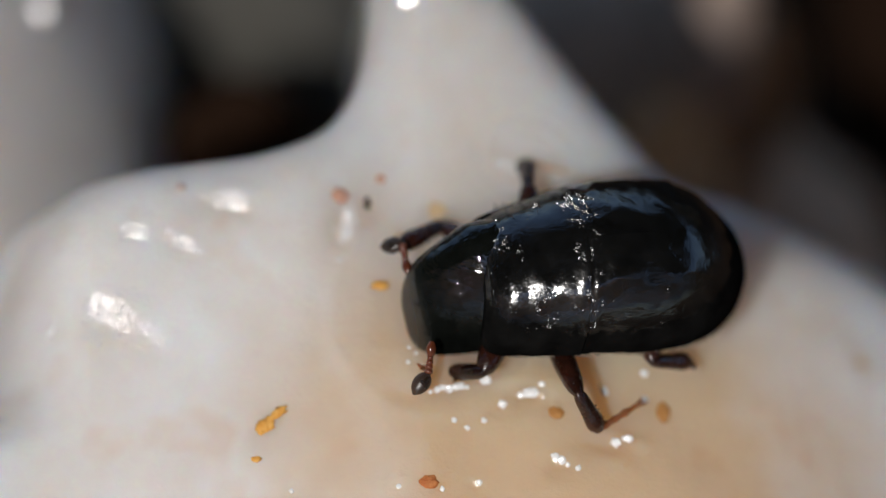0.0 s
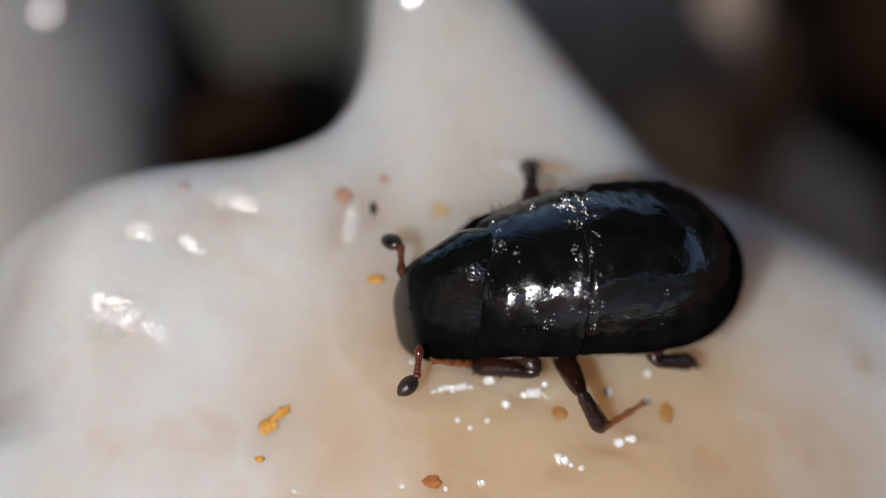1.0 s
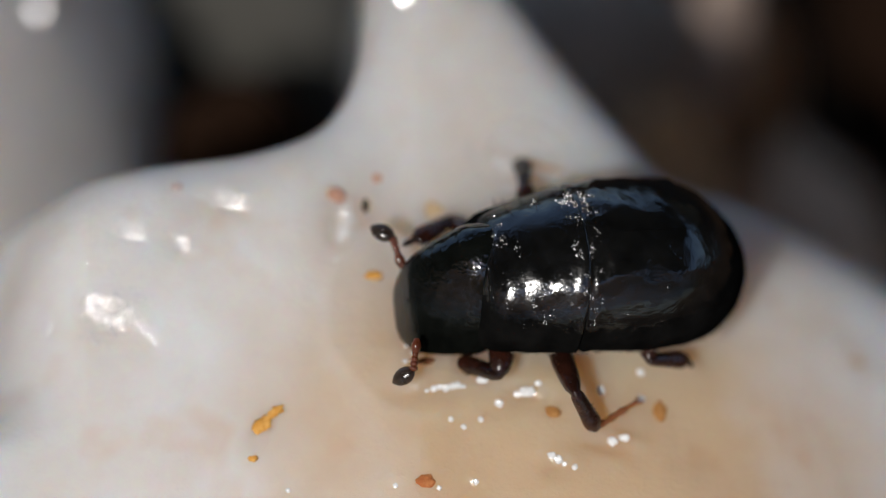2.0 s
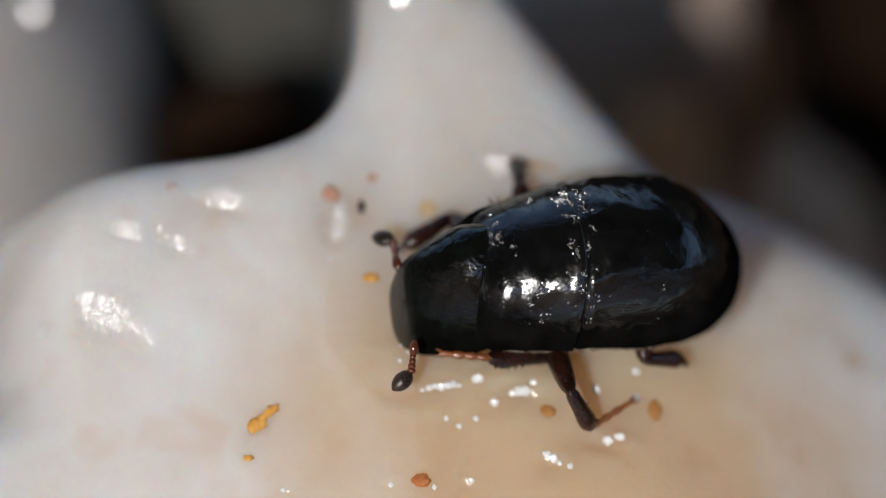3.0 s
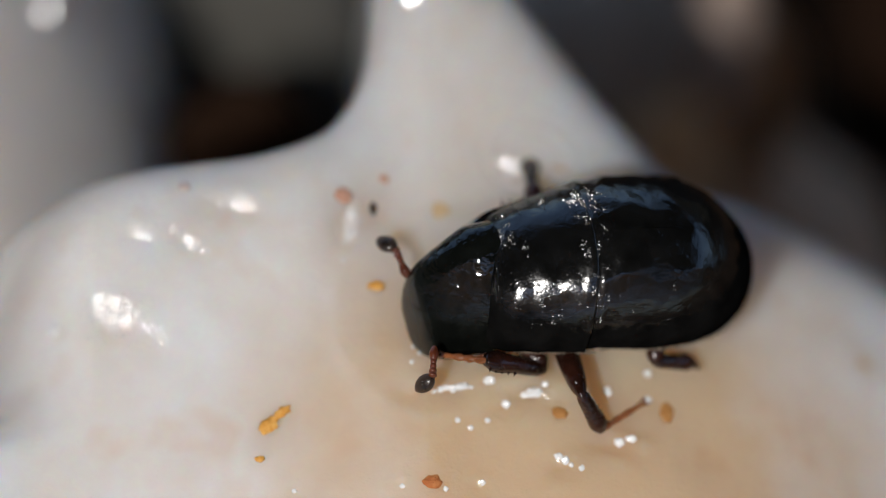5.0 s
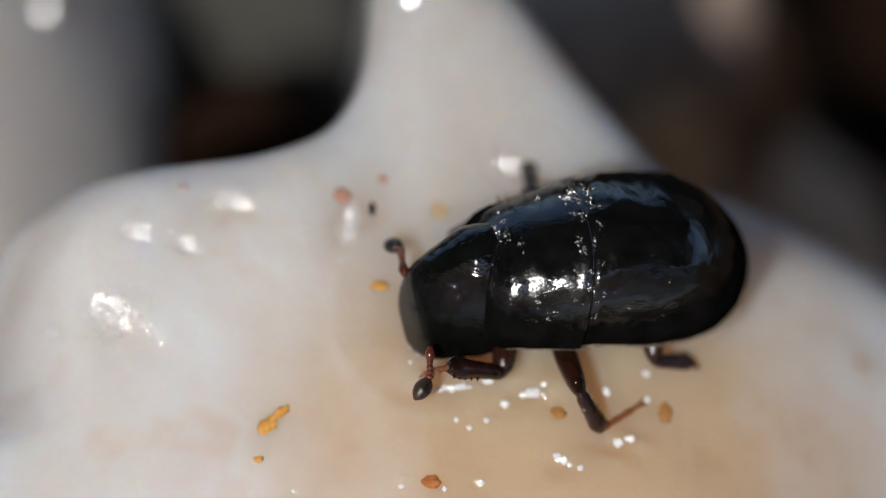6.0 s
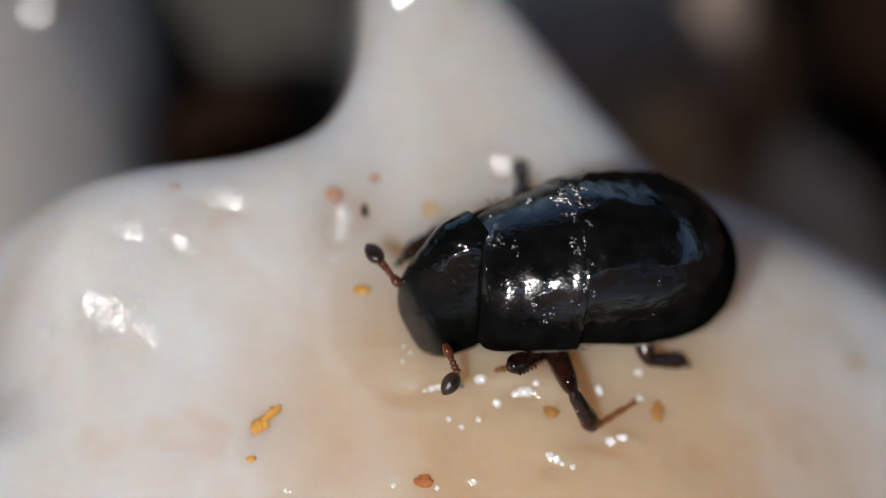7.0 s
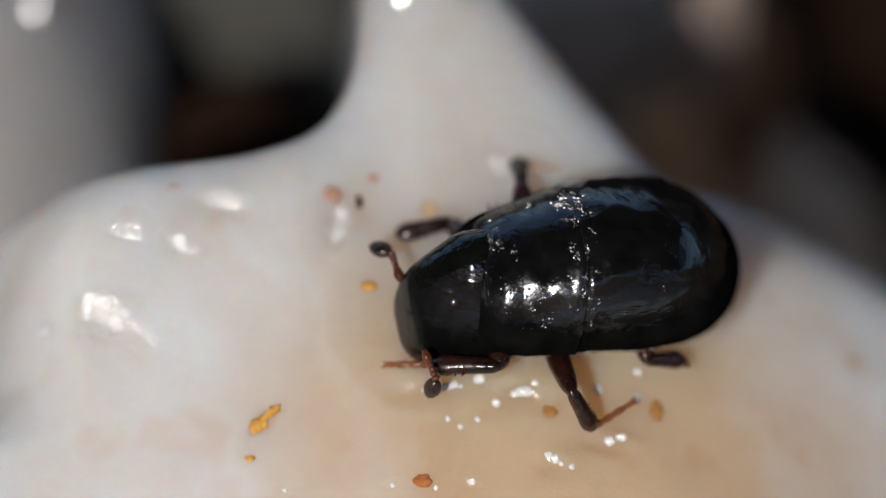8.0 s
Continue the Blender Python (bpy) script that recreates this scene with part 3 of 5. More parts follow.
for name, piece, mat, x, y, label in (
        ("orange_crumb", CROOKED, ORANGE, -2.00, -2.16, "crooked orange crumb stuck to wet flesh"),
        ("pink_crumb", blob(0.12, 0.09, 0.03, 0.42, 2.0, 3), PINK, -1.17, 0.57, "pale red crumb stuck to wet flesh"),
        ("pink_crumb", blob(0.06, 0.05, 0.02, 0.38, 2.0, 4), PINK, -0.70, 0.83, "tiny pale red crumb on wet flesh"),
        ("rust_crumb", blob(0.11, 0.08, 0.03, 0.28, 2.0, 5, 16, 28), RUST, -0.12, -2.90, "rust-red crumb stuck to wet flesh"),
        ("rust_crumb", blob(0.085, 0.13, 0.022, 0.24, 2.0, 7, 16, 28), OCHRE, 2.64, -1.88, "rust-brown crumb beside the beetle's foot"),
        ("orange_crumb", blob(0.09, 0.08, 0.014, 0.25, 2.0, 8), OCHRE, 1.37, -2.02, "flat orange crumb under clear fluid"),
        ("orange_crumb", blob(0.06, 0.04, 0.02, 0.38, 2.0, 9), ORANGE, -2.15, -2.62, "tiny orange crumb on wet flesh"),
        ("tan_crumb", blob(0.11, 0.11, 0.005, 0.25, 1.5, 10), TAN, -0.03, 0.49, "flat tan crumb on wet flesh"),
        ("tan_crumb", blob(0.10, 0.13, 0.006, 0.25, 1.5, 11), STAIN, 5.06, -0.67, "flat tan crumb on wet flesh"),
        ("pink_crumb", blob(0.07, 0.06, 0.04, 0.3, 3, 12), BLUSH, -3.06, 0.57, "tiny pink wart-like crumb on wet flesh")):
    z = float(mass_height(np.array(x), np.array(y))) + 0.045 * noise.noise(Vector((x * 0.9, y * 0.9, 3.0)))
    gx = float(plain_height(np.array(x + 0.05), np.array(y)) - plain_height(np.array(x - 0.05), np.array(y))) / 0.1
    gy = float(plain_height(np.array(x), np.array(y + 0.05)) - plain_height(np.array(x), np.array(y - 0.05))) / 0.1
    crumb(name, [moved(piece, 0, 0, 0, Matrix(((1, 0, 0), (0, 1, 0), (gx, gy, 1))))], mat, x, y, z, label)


# ---- beads of fluid, drawn as opaque facets tilted to throw sun glints ----
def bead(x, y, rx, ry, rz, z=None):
    ob = finish("droplet", *blob(rx, ry, rz, 0.4, 1.6, x * 3.1 + y, 16, 28), GLINT_SKIN)
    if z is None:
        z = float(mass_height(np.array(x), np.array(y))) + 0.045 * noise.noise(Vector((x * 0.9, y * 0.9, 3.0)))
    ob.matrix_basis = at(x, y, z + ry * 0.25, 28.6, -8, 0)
    return tagged(ob, "droplet drawn as an opaque facet tilted to glint", "droplet", "droplets on the flesh")


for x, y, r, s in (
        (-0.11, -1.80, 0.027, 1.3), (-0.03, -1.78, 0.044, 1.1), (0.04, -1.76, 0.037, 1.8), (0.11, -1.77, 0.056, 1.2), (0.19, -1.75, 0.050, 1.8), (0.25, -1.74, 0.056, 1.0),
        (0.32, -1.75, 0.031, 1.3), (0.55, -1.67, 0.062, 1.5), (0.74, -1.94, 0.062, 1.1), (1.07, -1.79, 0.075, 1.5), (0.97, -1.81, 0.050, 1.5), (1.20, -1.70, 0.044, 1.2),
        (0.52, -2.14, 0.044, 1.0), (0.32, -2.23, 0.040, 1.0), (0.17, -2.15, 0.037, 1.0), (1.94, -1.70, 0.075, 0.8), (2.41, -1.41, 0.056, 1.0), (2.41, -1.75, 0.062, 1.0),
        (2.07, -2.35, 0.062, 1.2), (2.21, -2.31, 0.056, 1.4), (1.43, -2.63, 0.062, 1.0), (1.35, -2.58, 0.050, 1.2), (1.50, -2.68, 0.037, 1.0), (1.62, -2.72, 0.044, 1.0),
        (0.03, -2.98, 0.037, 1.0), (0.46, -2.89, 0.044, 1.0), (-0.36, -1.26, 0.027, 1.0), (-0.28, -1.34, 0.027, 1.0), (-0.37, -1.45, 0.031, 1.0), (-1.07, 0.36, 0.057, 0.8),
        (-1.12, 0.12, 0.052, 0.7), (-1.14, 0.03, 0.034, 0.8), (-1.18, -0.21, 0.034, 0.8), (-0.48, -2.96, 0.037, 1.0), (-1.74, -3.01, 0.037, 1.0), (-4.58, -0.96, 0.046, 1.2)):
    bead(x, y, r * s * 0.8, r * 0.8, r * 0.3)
# two broad flat facets that make the blurred bright discs
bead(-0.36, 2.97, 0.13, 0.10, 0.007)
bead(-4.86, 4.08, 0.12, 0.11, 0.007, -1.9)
# facets whose tilt makes a glint by the far foot come and go
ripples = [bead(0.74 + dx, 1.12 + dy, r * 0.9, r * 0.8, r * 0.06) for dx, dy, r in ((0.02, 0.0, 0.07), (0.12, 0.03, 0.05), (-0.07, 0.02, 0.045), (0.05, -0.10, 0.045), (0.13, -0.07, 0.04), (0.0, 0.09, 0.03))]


def flecks():
    """Sun glints built as tiny tilted facets, scattered over the folds."""
    rnd = random.Random(12)
    lean = Euler((radians(28.6), radians(-8), 0)).to_matrix()
    verts, faces = [], []
    for cx, cy, sx, sy in FOLDS[:7]:
        for _ in range(int(90 + 700 * sx * sy * 4)):
            x, y = cx + rnd.gauss(0, sx * 0.36), cy + rnd.gauss(0, sy * 0.42)
            z = float(mass_height(np.array(x), np.array(y))) + 0.045 * noise.noise(Vector((x * 0.9, y * 0.9, 3.0))) + 0.014 * noise.noise(Vector((x * 3.1, y * 3.1, 7.0)))
            r = 0.004 + 0.013 * rnd.random() ** 3
            m = lean @ Euler((rnd.gauss(0, 0.07), rnd.gauss(0, 0.07), rnd.uniform(0, 6.3))).to_matrix()
            v, f = moved(blob(r * rnd.uniform(0.6, 2.2), r, r * 0.12, 0.8, 1.8, x * 7, 6, 10), x, y, z + 0.004, m)
            o = len(verts)
            verts.extend(v)
            faces.extend(tuple(i + o for i in q) for q in f)
    ob = finish("wet_fleck", verts, faces, GLINT_SKIN)
    return tagged(ob, "scattered tiny facets tilted for sun glints on wet skin", "fluid", kind="stuff")


flecks()

# ---- short brown down on the flanks and bristles on the shield ----
def down(owner, keys, count, angles, shift, seed):
    rnd = random.Random(seed)
    bits = []
    for _ in range(count):
        x = rnd.uniform(keys[1][0] + 0.05, keys[-3][0])
        w, zb, zt = curve_through(keys, x)
        a = radians(rnd.uniform(*angles))
        c, s = math.cos(a), math.sin(a)
        y = w * math.copysign(abs(c) ** 0.91, c)
        zc = zb + (zt - zb) * 0.3
        z = zc + (zt - zb) * (0.7 if s > 0 else 0.3) * math.copysign(abs(s) ** 0.91, s)
        out = Vector((0, c, s)).normalized()
        d = (out * 0.45 + Vector((0.8, 0, -0.25)) + Vector((rnd.uniform(-.2, .2), rnd.uniform(-.2, .2), 0))).normalized()
        n = d.cross(out).normalized() * 0.006
        p = Vector((x - shift[0], y - shift[1], z - shift[2])) - out * 0.01
        q = p + d * rnd.uniform(0.035, 0.075)
        up = n.cross(d).normalized() * 0.006
        bits.append(([tuple(p + n), tuple(p - n), tuple(p + up), tuple(q)], [(0, 1, 3), (1, 2, 3), (2, 0, 3)]))
    ob = finish("down", *merge_fast(bits), DOWN, owner, "short brown down along the flank", False)
    return tagged(ob, kind="stuff")


def merge_fast(bits):
    verts, faces = [], []
    for v, f in bits:
        o = len(verts)
        verts.extend(v)
        faces.extend(tuple(i + o for i in q) for q in f)
    return verts, faces


GLINT_TILT = Vector((-0.349, -0.412, 0.842)).to_track_quat("Z", "Y").to_matrix()      # halfway between sun and lens: flecks turned this way throw a glint


def back_glints(owner, keys, places, shift, mat, seed):
    """Facets over the wet back that throw sun glints: rows of (middle x, spread, count, first angle, last angle)."""
    rnd = random.Random(seed)
    bits = []
    for mid, spread, count, a0, a1 in places:
        knots = [(mid + rnd.gauss(0, spread), rnd.uniform(a0, a1)) for _ in range(2 + count // 7)]
        for _ in range(int(count * 2.2)):
            kx, ka = rnd.choice(knots)
            x = kx + rnd.gauss(0, 0.022)
            x = min(max(x, keys[1][0]), keys[-2][0])
            w, zb, zt = curve_through(keys, x)
            a = radians(ka + rnd.gauss(0, 2.2))
            c, s = math.cos(a), math.sin(a)
            y = w * math.copysign(abs(c) ** 0.91, c)
            z = zb + (zt - zb) * 0.3 + (zt - zb) * (0.7 if s > 0 else 0.3) * math.copysign(abs(s) ** 0.91, s)
            r = 0.003 + 0.014 * rnd.random() ** 3
            x -= 0.16 * y * y * max(0.0, min(1.0, 0.9 - x))
            bits.append(moved(blob(r * rnd.uniform(0.7, 1.2), r, r * 0.045, 0.6, 1.5, x * 9, 6, 12), x - shift[0], y - shift[1], z - shift[2] + r * 0.4,
                              GLINT_TILT @ Euler((rnd.gauss(0, 0.07), rnd.gauss(0, 0.07), rnd.uniform(0, 6.3))).to_matrix()))
    ob = finish("grain", *merge_fast(bits), mat, owner, "scattered tiny glinting wet flecks")
    return tagged(ob, kind="stuff")


back_glints(pronotum, PRO, ((-1.17, 0.05, 60, 62, 150), (-1.08, 0.09, 40, 62, 92), (-0.8, 0.3, 16, 50, 80), (-0.14, 0.06, 60, 50, 150), (-0.2, 0.09, 50, 112, 146), (-0.12, 0.05, 70, 48, 66),
                       (-0.75, 0.12, 30, 114, 140), (-0.4, 0.2, 14, 120, 150), (-0.7, 0.10, 16, 146, 152)), PRO_AT, WET, 7)
back_glints(beetle, REAR, ((-0.02, 0.06, 60, 50, 150), (0.06, 0.07, 50, 112, 146), (0.0, 0.06, 40, 52, 80), (0.6, 0.2, 10, 128, 148), (0.72, 0.03, 10, 148, 156)), (0, 0, 0), WET, 8)
down(beetle, REAR, 900, (182, 232), (0, 0, 0), 1)
down(pronotum, PRO, 700, (182, 228), PRO_AT, 2)


def bristle(x, y, z, length, lean):
    d = Vector((lean, 0.75, 0.7)).normalized() * length
    ob = finish("bristle", *segment(length, [(0, 0.005, 0.005), (0.5, 0.0035, 0.0035), (1, 0.001, 0.001)], 6), HAIR, pronotum)
    ob.matrix_basis = aim((x - PRO_AT[0], y, z - PRO_AT[2]), (x - PRO_AT[0] + d.x, y + d.y, z - PRO_AT[2] + d.z))


hairs = random.Random(31)
for i in range(16):
    x = -0.95 + 0.45 * hairs.random()
    w, zb, zt = curve_through(PRO, x)
    a = radians(hairs.uniform(12, 60))
    bristle(x, w * math.cos(a) ** 0.91 * 0.99, zb + (zt - zb) * (0.3 + 0.69 * math.sin(a) ** 0.91), hairs.uniform(0.06, 0.15), hairs.uniform(-0.4, 0.3))


# ---- what moves ----
def motions():
    # the beetle rocks on its feet
    walk(beetle, [
        (0, at(1.581, -0.475, -0.276, 1.35, 8.04, 11.47)),
        (0.5, at(1.560, -0.447, -0.273, 1.40, 8.04, 11.79)),
        (1, at(1.533, -0.494, -0.269, 1.41, 8.03, 11.91)),
        (1.5, at(1.597, -0.472, -0.278, 1.29, 8.05, 11.03)),
        (3, at(1.638, -0.439, -0.284, 1.28, 8.05, 10.96)),
        (3.5, at(1.595, -0.422, -0.278, 1.40, 8.04, 11.79)),
        (4, at(1.607, -0.418, -0.280, 1.36, 8.04, 11.53)),
        (4.5, at(1.639, -0.420, -0.285, 1.24, 8.06, 10.65)),
        (6, at(1.588, -0.359, -0.278, 1.13, 8.08, 9.89)),
        (6.5, at(1.619, -0.379, -0.282, 1.13, 8.08, 9.89)),
        (7, at(1.559, -0.369, -0.273, 1.18, 8.07, 10.24)),
        (7.5, at(1.537, -0.381, -0.270, 1.18, 8.07, 10.24)),
        (8, at(1.605, -0.467, -0.280, 1.45, 8.03, 12.18)),
    ])
    # neck and shield
    walk(head, [
        (0, at(-1.967, -0.094, 0.500, 0, 0, 6.94)),
        (0.25, at(-1.989, -0.132, 0.500, 0, 0, 6.59)),
        (0.5, at(-2.011, -0.169, 0.500, 0, 0, 6.24)),
        (0.75, at(-2.042, -0.134, 0.500, 0, 0, 4.34)),
        (1, at(-2.073, -0.099, 0.500, 0, 0, 2.41)),
        (1.25, at(-2.056, -0.073, 0.500, 0, 0, 1.89)),
        (1.5, at(-2.039, -0.046, 0.500, 0, 0, 1.37)),
        (1.7, at(-2.065, -0.050, 0.500, 0, 0, 0.05)),
        (2.25, at(-2.087, -0.092, 0.500, 0, 0, 0.30)),
        (2.8, at(-2.108, -0.133, 0.500, 0, 0, 0.54)),
        (3, at(-2.088, -0.121, 0.500, 0, 0, 1.68)),
        (3.25, at(-2.103, -0.134, 0.500, 0, 0, 3.09)),
        (3.5, at(-2.118, -0.147, 0.500, 0, 0, 4.58)),
        (3.75, at(-2.057, -0.164, 0.500, 0, 0, 3.97)),
        (4, at(-1.995, -0.180, 0.500, 0, 0, 3.39)),
        (4.25, at(-2.012, -0.198, 0.500, 0, 0, 7.37)),
        (4.5, at(-2.030, -0.217, 0.500, 0, 0, 11.46)),
        (4.7, at(-2.055, -0.240, 0.500, 0, 0, 11.37)),
        (5.25, at(-2.064, -0.266, 0.500, 0, 0, 9.96)),
        (5.8, at(-2.073, -0.292, 0.500, 0, 0, 8.59)),
        (6, at(-2.059, -0.305, 0.500, 0, 0, 9.05)),
        (6.25, at(-2.067, -0.289, 0.500, 0, 0, 8.32)),
        (6.5, at(-2.075, -0.274, 0.500, 0, 0, 7.55)),
        (6.8, at(-2.028, -0.330, 0.500, 0, 0, 11.01)),
        (7, at(-1.890, -0.374, 0.500, 0, 0, 26.40)),
        (7.25, at(-1.837, -0.375, 0.500, 0, 0, 29.84)),
        (7.5, at(-1.945, -0.393, 0.500, 0, 0, 22.26)),
        (7.8, at(-2.045, -0.262, 0.500, 0, 0, 11.21)),
        (8, at(-2.029, -0.192, 0.500, 0, 0, 5.38)),
    ])
    walk(pronotum, [
        (0, at(0.138, 0.008, 0.850, 0, 0, 0.28)),
        (0.25, at(0.132, 0.002, 0.850, 0, 0, 0.24)),
        (0.5, at(0.127, -0.003, 0.850, 0, 0, 0.20)),
        (0.75, at(0.119, 0.002, 0.850, 0, 0, -0.03)),
        (1, at(0.111, 0.007, 0.850, 0, 0, -0.26)),
        (1.25, at(0.116, 0.011, 0.850, 0, 0, -0.32)),
        (1.5, at(0.120, 0.015, 0.850, 0, 0, -0.38)),
        (1.7, at(0.113, 0.014, 0.850, 0, 0, -0.54)),
        (2.25, at(0.108, 0.008, 0.850, 0, 0, -0.51)),
        (2.8, at(0.102, 0.002, 0.850, 0, 0, -0.48)),
        (3, at(0.108, 0.004, 0.850, 0, 0, -0.35)),
        (3.25, at(0.104, 0.002, 0.850, 0, 0, -0.18)),
        (3.5, at(0.100, 0.000, 0.850, 0, 0, 0.00)),
        (3.75, at(0.115, -0.002, 0.850, 0, 0, -0.07)),
        (4, at(0.131, -0.005, 0.850, 0, 0, -0.14)),
        (4.25, at(0.126, -0.008, 0.850, 0, 0, 0.34)),
        (4.5, at(0.122, -0.011, 0.850, 0, 0, 0.83)),
        (4.7, at(0.116, -0.014, 0.850, 0, 0, 0.81)),
        (5.25, at(0.113, -0.018, 0.850, 0, 0, 0.65)),
        (5.8, at(0.111, -0.022, 0.850, 0, 0, 0.48)),
        (6, at(0.115, -0.024, 0.850, 0, 0, 0.54)),
        (6.25, at(0.113, -0.021, 0.850, 0, 0, 0.45)),
        (6.5, at(0.111, -0.019, 0.850, 0, 0, 0.36)),
        (6.8, at(0.123, -0.028, 0.850, 0, 0, 0.77)),
        (7, at(0.157, -0.034, 0.850, 0, 0, 2.62)),
        (7.25, at(0.170, -0.034, 0.850, 0, 0, 3.03)),
        (7.5, at(0.143, -0.037, 0.850, 0, 0, 2.12)),
        (7.8, at(0.118, -0.017, 0.850, 0, 0, 0.80)),
        (8, at(0.122, -0.007, 0.850, 0, 0, 0.10)),
    ])
    walk(near_antenna_stalk, [
        (0, aim((-1.909, -0.577, 0.500), (-2.000, -0.909, 0.339))),
        (0.25, aim((-1.934, -0.616, 0.500), (-2.001, -0.955, 0.342))),
        (0.5, aim((-1.959, -0.654, 0.500), (-2.001, -0.999, 0.346))),
        (0.75, aim((-2.006, -0.616, 0.500), (-2.071, -0.955, 0.343))),
        (1, aim((-2.053, -0.577, 0.500), (-2.141, -0.910, 0.340))),
        (1.25, aim((-2.040, -0.551, 0.500), (-2.137, -0.881, 0.339))),
        (1.5, aim((-2.028, -0.526, 0.500), (-2.133, -0.853, 0.338))),
        (1.7, aim((-2.065, -0.534, 0.500), (-2.163, -0.863, 0.338))),
        (2.25, aim((-2.085, -0.585, 0.500), (-2.173, -0.918, 0.339))),
        (2.8, aim((-2.104, -0.636, 0.500), (-2.191, -0.988, 0.388))),
        (3, aim((-2.073, -0.614, 0.500), (-2.163, -0.946, 0.339))),
        (3.25, aim((-2.077, -0.617, 0.500), (-2.152, -0.953, 0.341))),
        (3.5, aim((-2.081, -0.619, 0.500), (-2.140, -0.960, 0.343))),
        (3.75, aim((-2.024, -0.643, 0.500), (-2.122, -0.973, 0.339))),
        (4, aim((-1.967, -0.667, 0.500), (-2.104, -0.982, 0.336))),
        (4.25, aim((-1.951, -0.675, 0.500), (-2.066, -0.999, 0.337))),
        (4.5, aim((-1.935, -0.683, 0.500), (-2.033, -1.028, 0.375))),
        (4.7, aim((-1.960, -0.717, 0.500), (-2.061, -1.083, 0.478))),
        (5.25, aim((-1.979, -0.751, 0.500), (-2.044, -1.117, 0.422))),
        (5.8, aim((-1.999, -0.784, 0.500), (-2.021, -1.131, 0.347))),
        (6, aim((-1.980, -0.803, 0.500), (-2.025, -1.147, 0.344))),
        (6.25, aim((-1.996, -0.776, 0.500), (-2.045, -1.131, 0.375))),
        (6.5, aim((-2.013, -0.748, 0.500), (-2.071, -1.120, 0.444))),
        (6.8, aim((-1.937, -0.797, 0.500), (-1.946, -1.176, 0.522))),
        (7, aim((-1.685, -0.787, 0.500), (-1.579, -1.131, 0.378))),
        (7.25, aim((-1.592, -0.803, 0.500), (-1.511, -1.171, 0.456))),
        (7.5, aim((-1.753, -0.863, 0.500), (-1.742, -1.237, 0.562))),
        (7.8, aim((-1.953, -0.732, 0.500), (-1.841, -1.075, 0.381))),
        (8, aim((-1.984, -0.674, 0.500), (-1.892, -1.022, 0.377))),
    ])
    walk(near_antenna_club, [
        (0, aim((-2.000, -0.909, 0.339), (-2.114, -1.014, 0.269))),
        (0.25, aim((-2.001, -0.955, 0.342), (-2.113, -1.061, 0.272))),
        (0.5, aim((-2.001, -0.999, 0.346), (-2.111, -1.108, 0.275))),
        (0.75, aim((-2.071, -0.955, 0.343), (-2.194, -1.051, 0.274))),
        (1, aim((-2.141, -0.910, 0.340), (-2.276, -0.991, 0.275))),
        (1.25, aim((-2.137, -0.881, 0.339), (-2.278, -0.953, 0.277))),
        (1.5, aim((-2.133, -0.853, 0.338), (-2.279, -0.916, 0.278))),
        (1.7, aim((-2.163, -0.863, 0.338), (-2.288, -0.884, 0.225))),
        (2.25, aim((-2.173, -0.918, 0.339), (-2.310, -0.954, 0.245))),
        (2.8, aim((-2.191, -0.988, 0.388), (-2.339, -1.049, 0.329))),
        (3, aim((-2.163, -0.946, 0.339), (-2.297, -1.029, 0.275))),
        (3.25, aim((-2.152, -0.953, 0.341), (-2.289, -1.031, 0.277))),
        (3.5, aim((-2.140, -0.960, 0.343), (-2.280, -1.034, 0.280))),
        (3.75, aim((-2.122, -0.973, 0.339), (-2.256, -1.055, 0.274))),
        (4, aim((-2.104, -0.982, 0.336), (-2.229, -1.075, 0.269))),
        (4.25, aim((-2.066, -0.999, 0.337), (-2.190, -1.057, 0.238))),
        (4.5, aim((-2.033, -1.028, 0.375), (-2.159, -1.058, 0.264))),
        (4.7, aim((-2.061, -1.083, 0.478), (-2.169, -1.106, 0.348))),
        (5.25, aim((-2.044, -1.117, 0.422), (-2.144, -1.155, 0.290))),
        (5.8, aim((-2.021, -1.131, 0.347), (-2.117, -1.201, 0.226))),
        (6, aim((-2.025, -1.147, 0.344), (-2.138, -1.260, 0.285))),
        (6.25, aim((-2.045, -1.131, 0.375), (-2.147, -1.193, 0.254))),
        (6.5, aim((-2.071, -1.120, 0.444), (-2.177, -1.169, 0.321))),
        (6.8, aim((-1.946, -1.176, 0.522), (-2.082, -1.243, 0.445))),
        (7, aim((-1.579, -1.131, 0.378), (-1.687, -1.241, 0.307))),
        (7.25, aim((-1.511, -1.171, 0.456), (-1.635, -1.280, 0.416))),
        (7.5, aim((-1.742, -1.237, 0.562), (-1.850, -1.367, 0.537))),
        (7.8, aim((-1.841, -1.075, 0.381), (-1.946, -1.208, 0.392))),
        (8, aim((-1.892, -1.022, 0.377), (-1.941, -1.071, 0.221))),
    ])
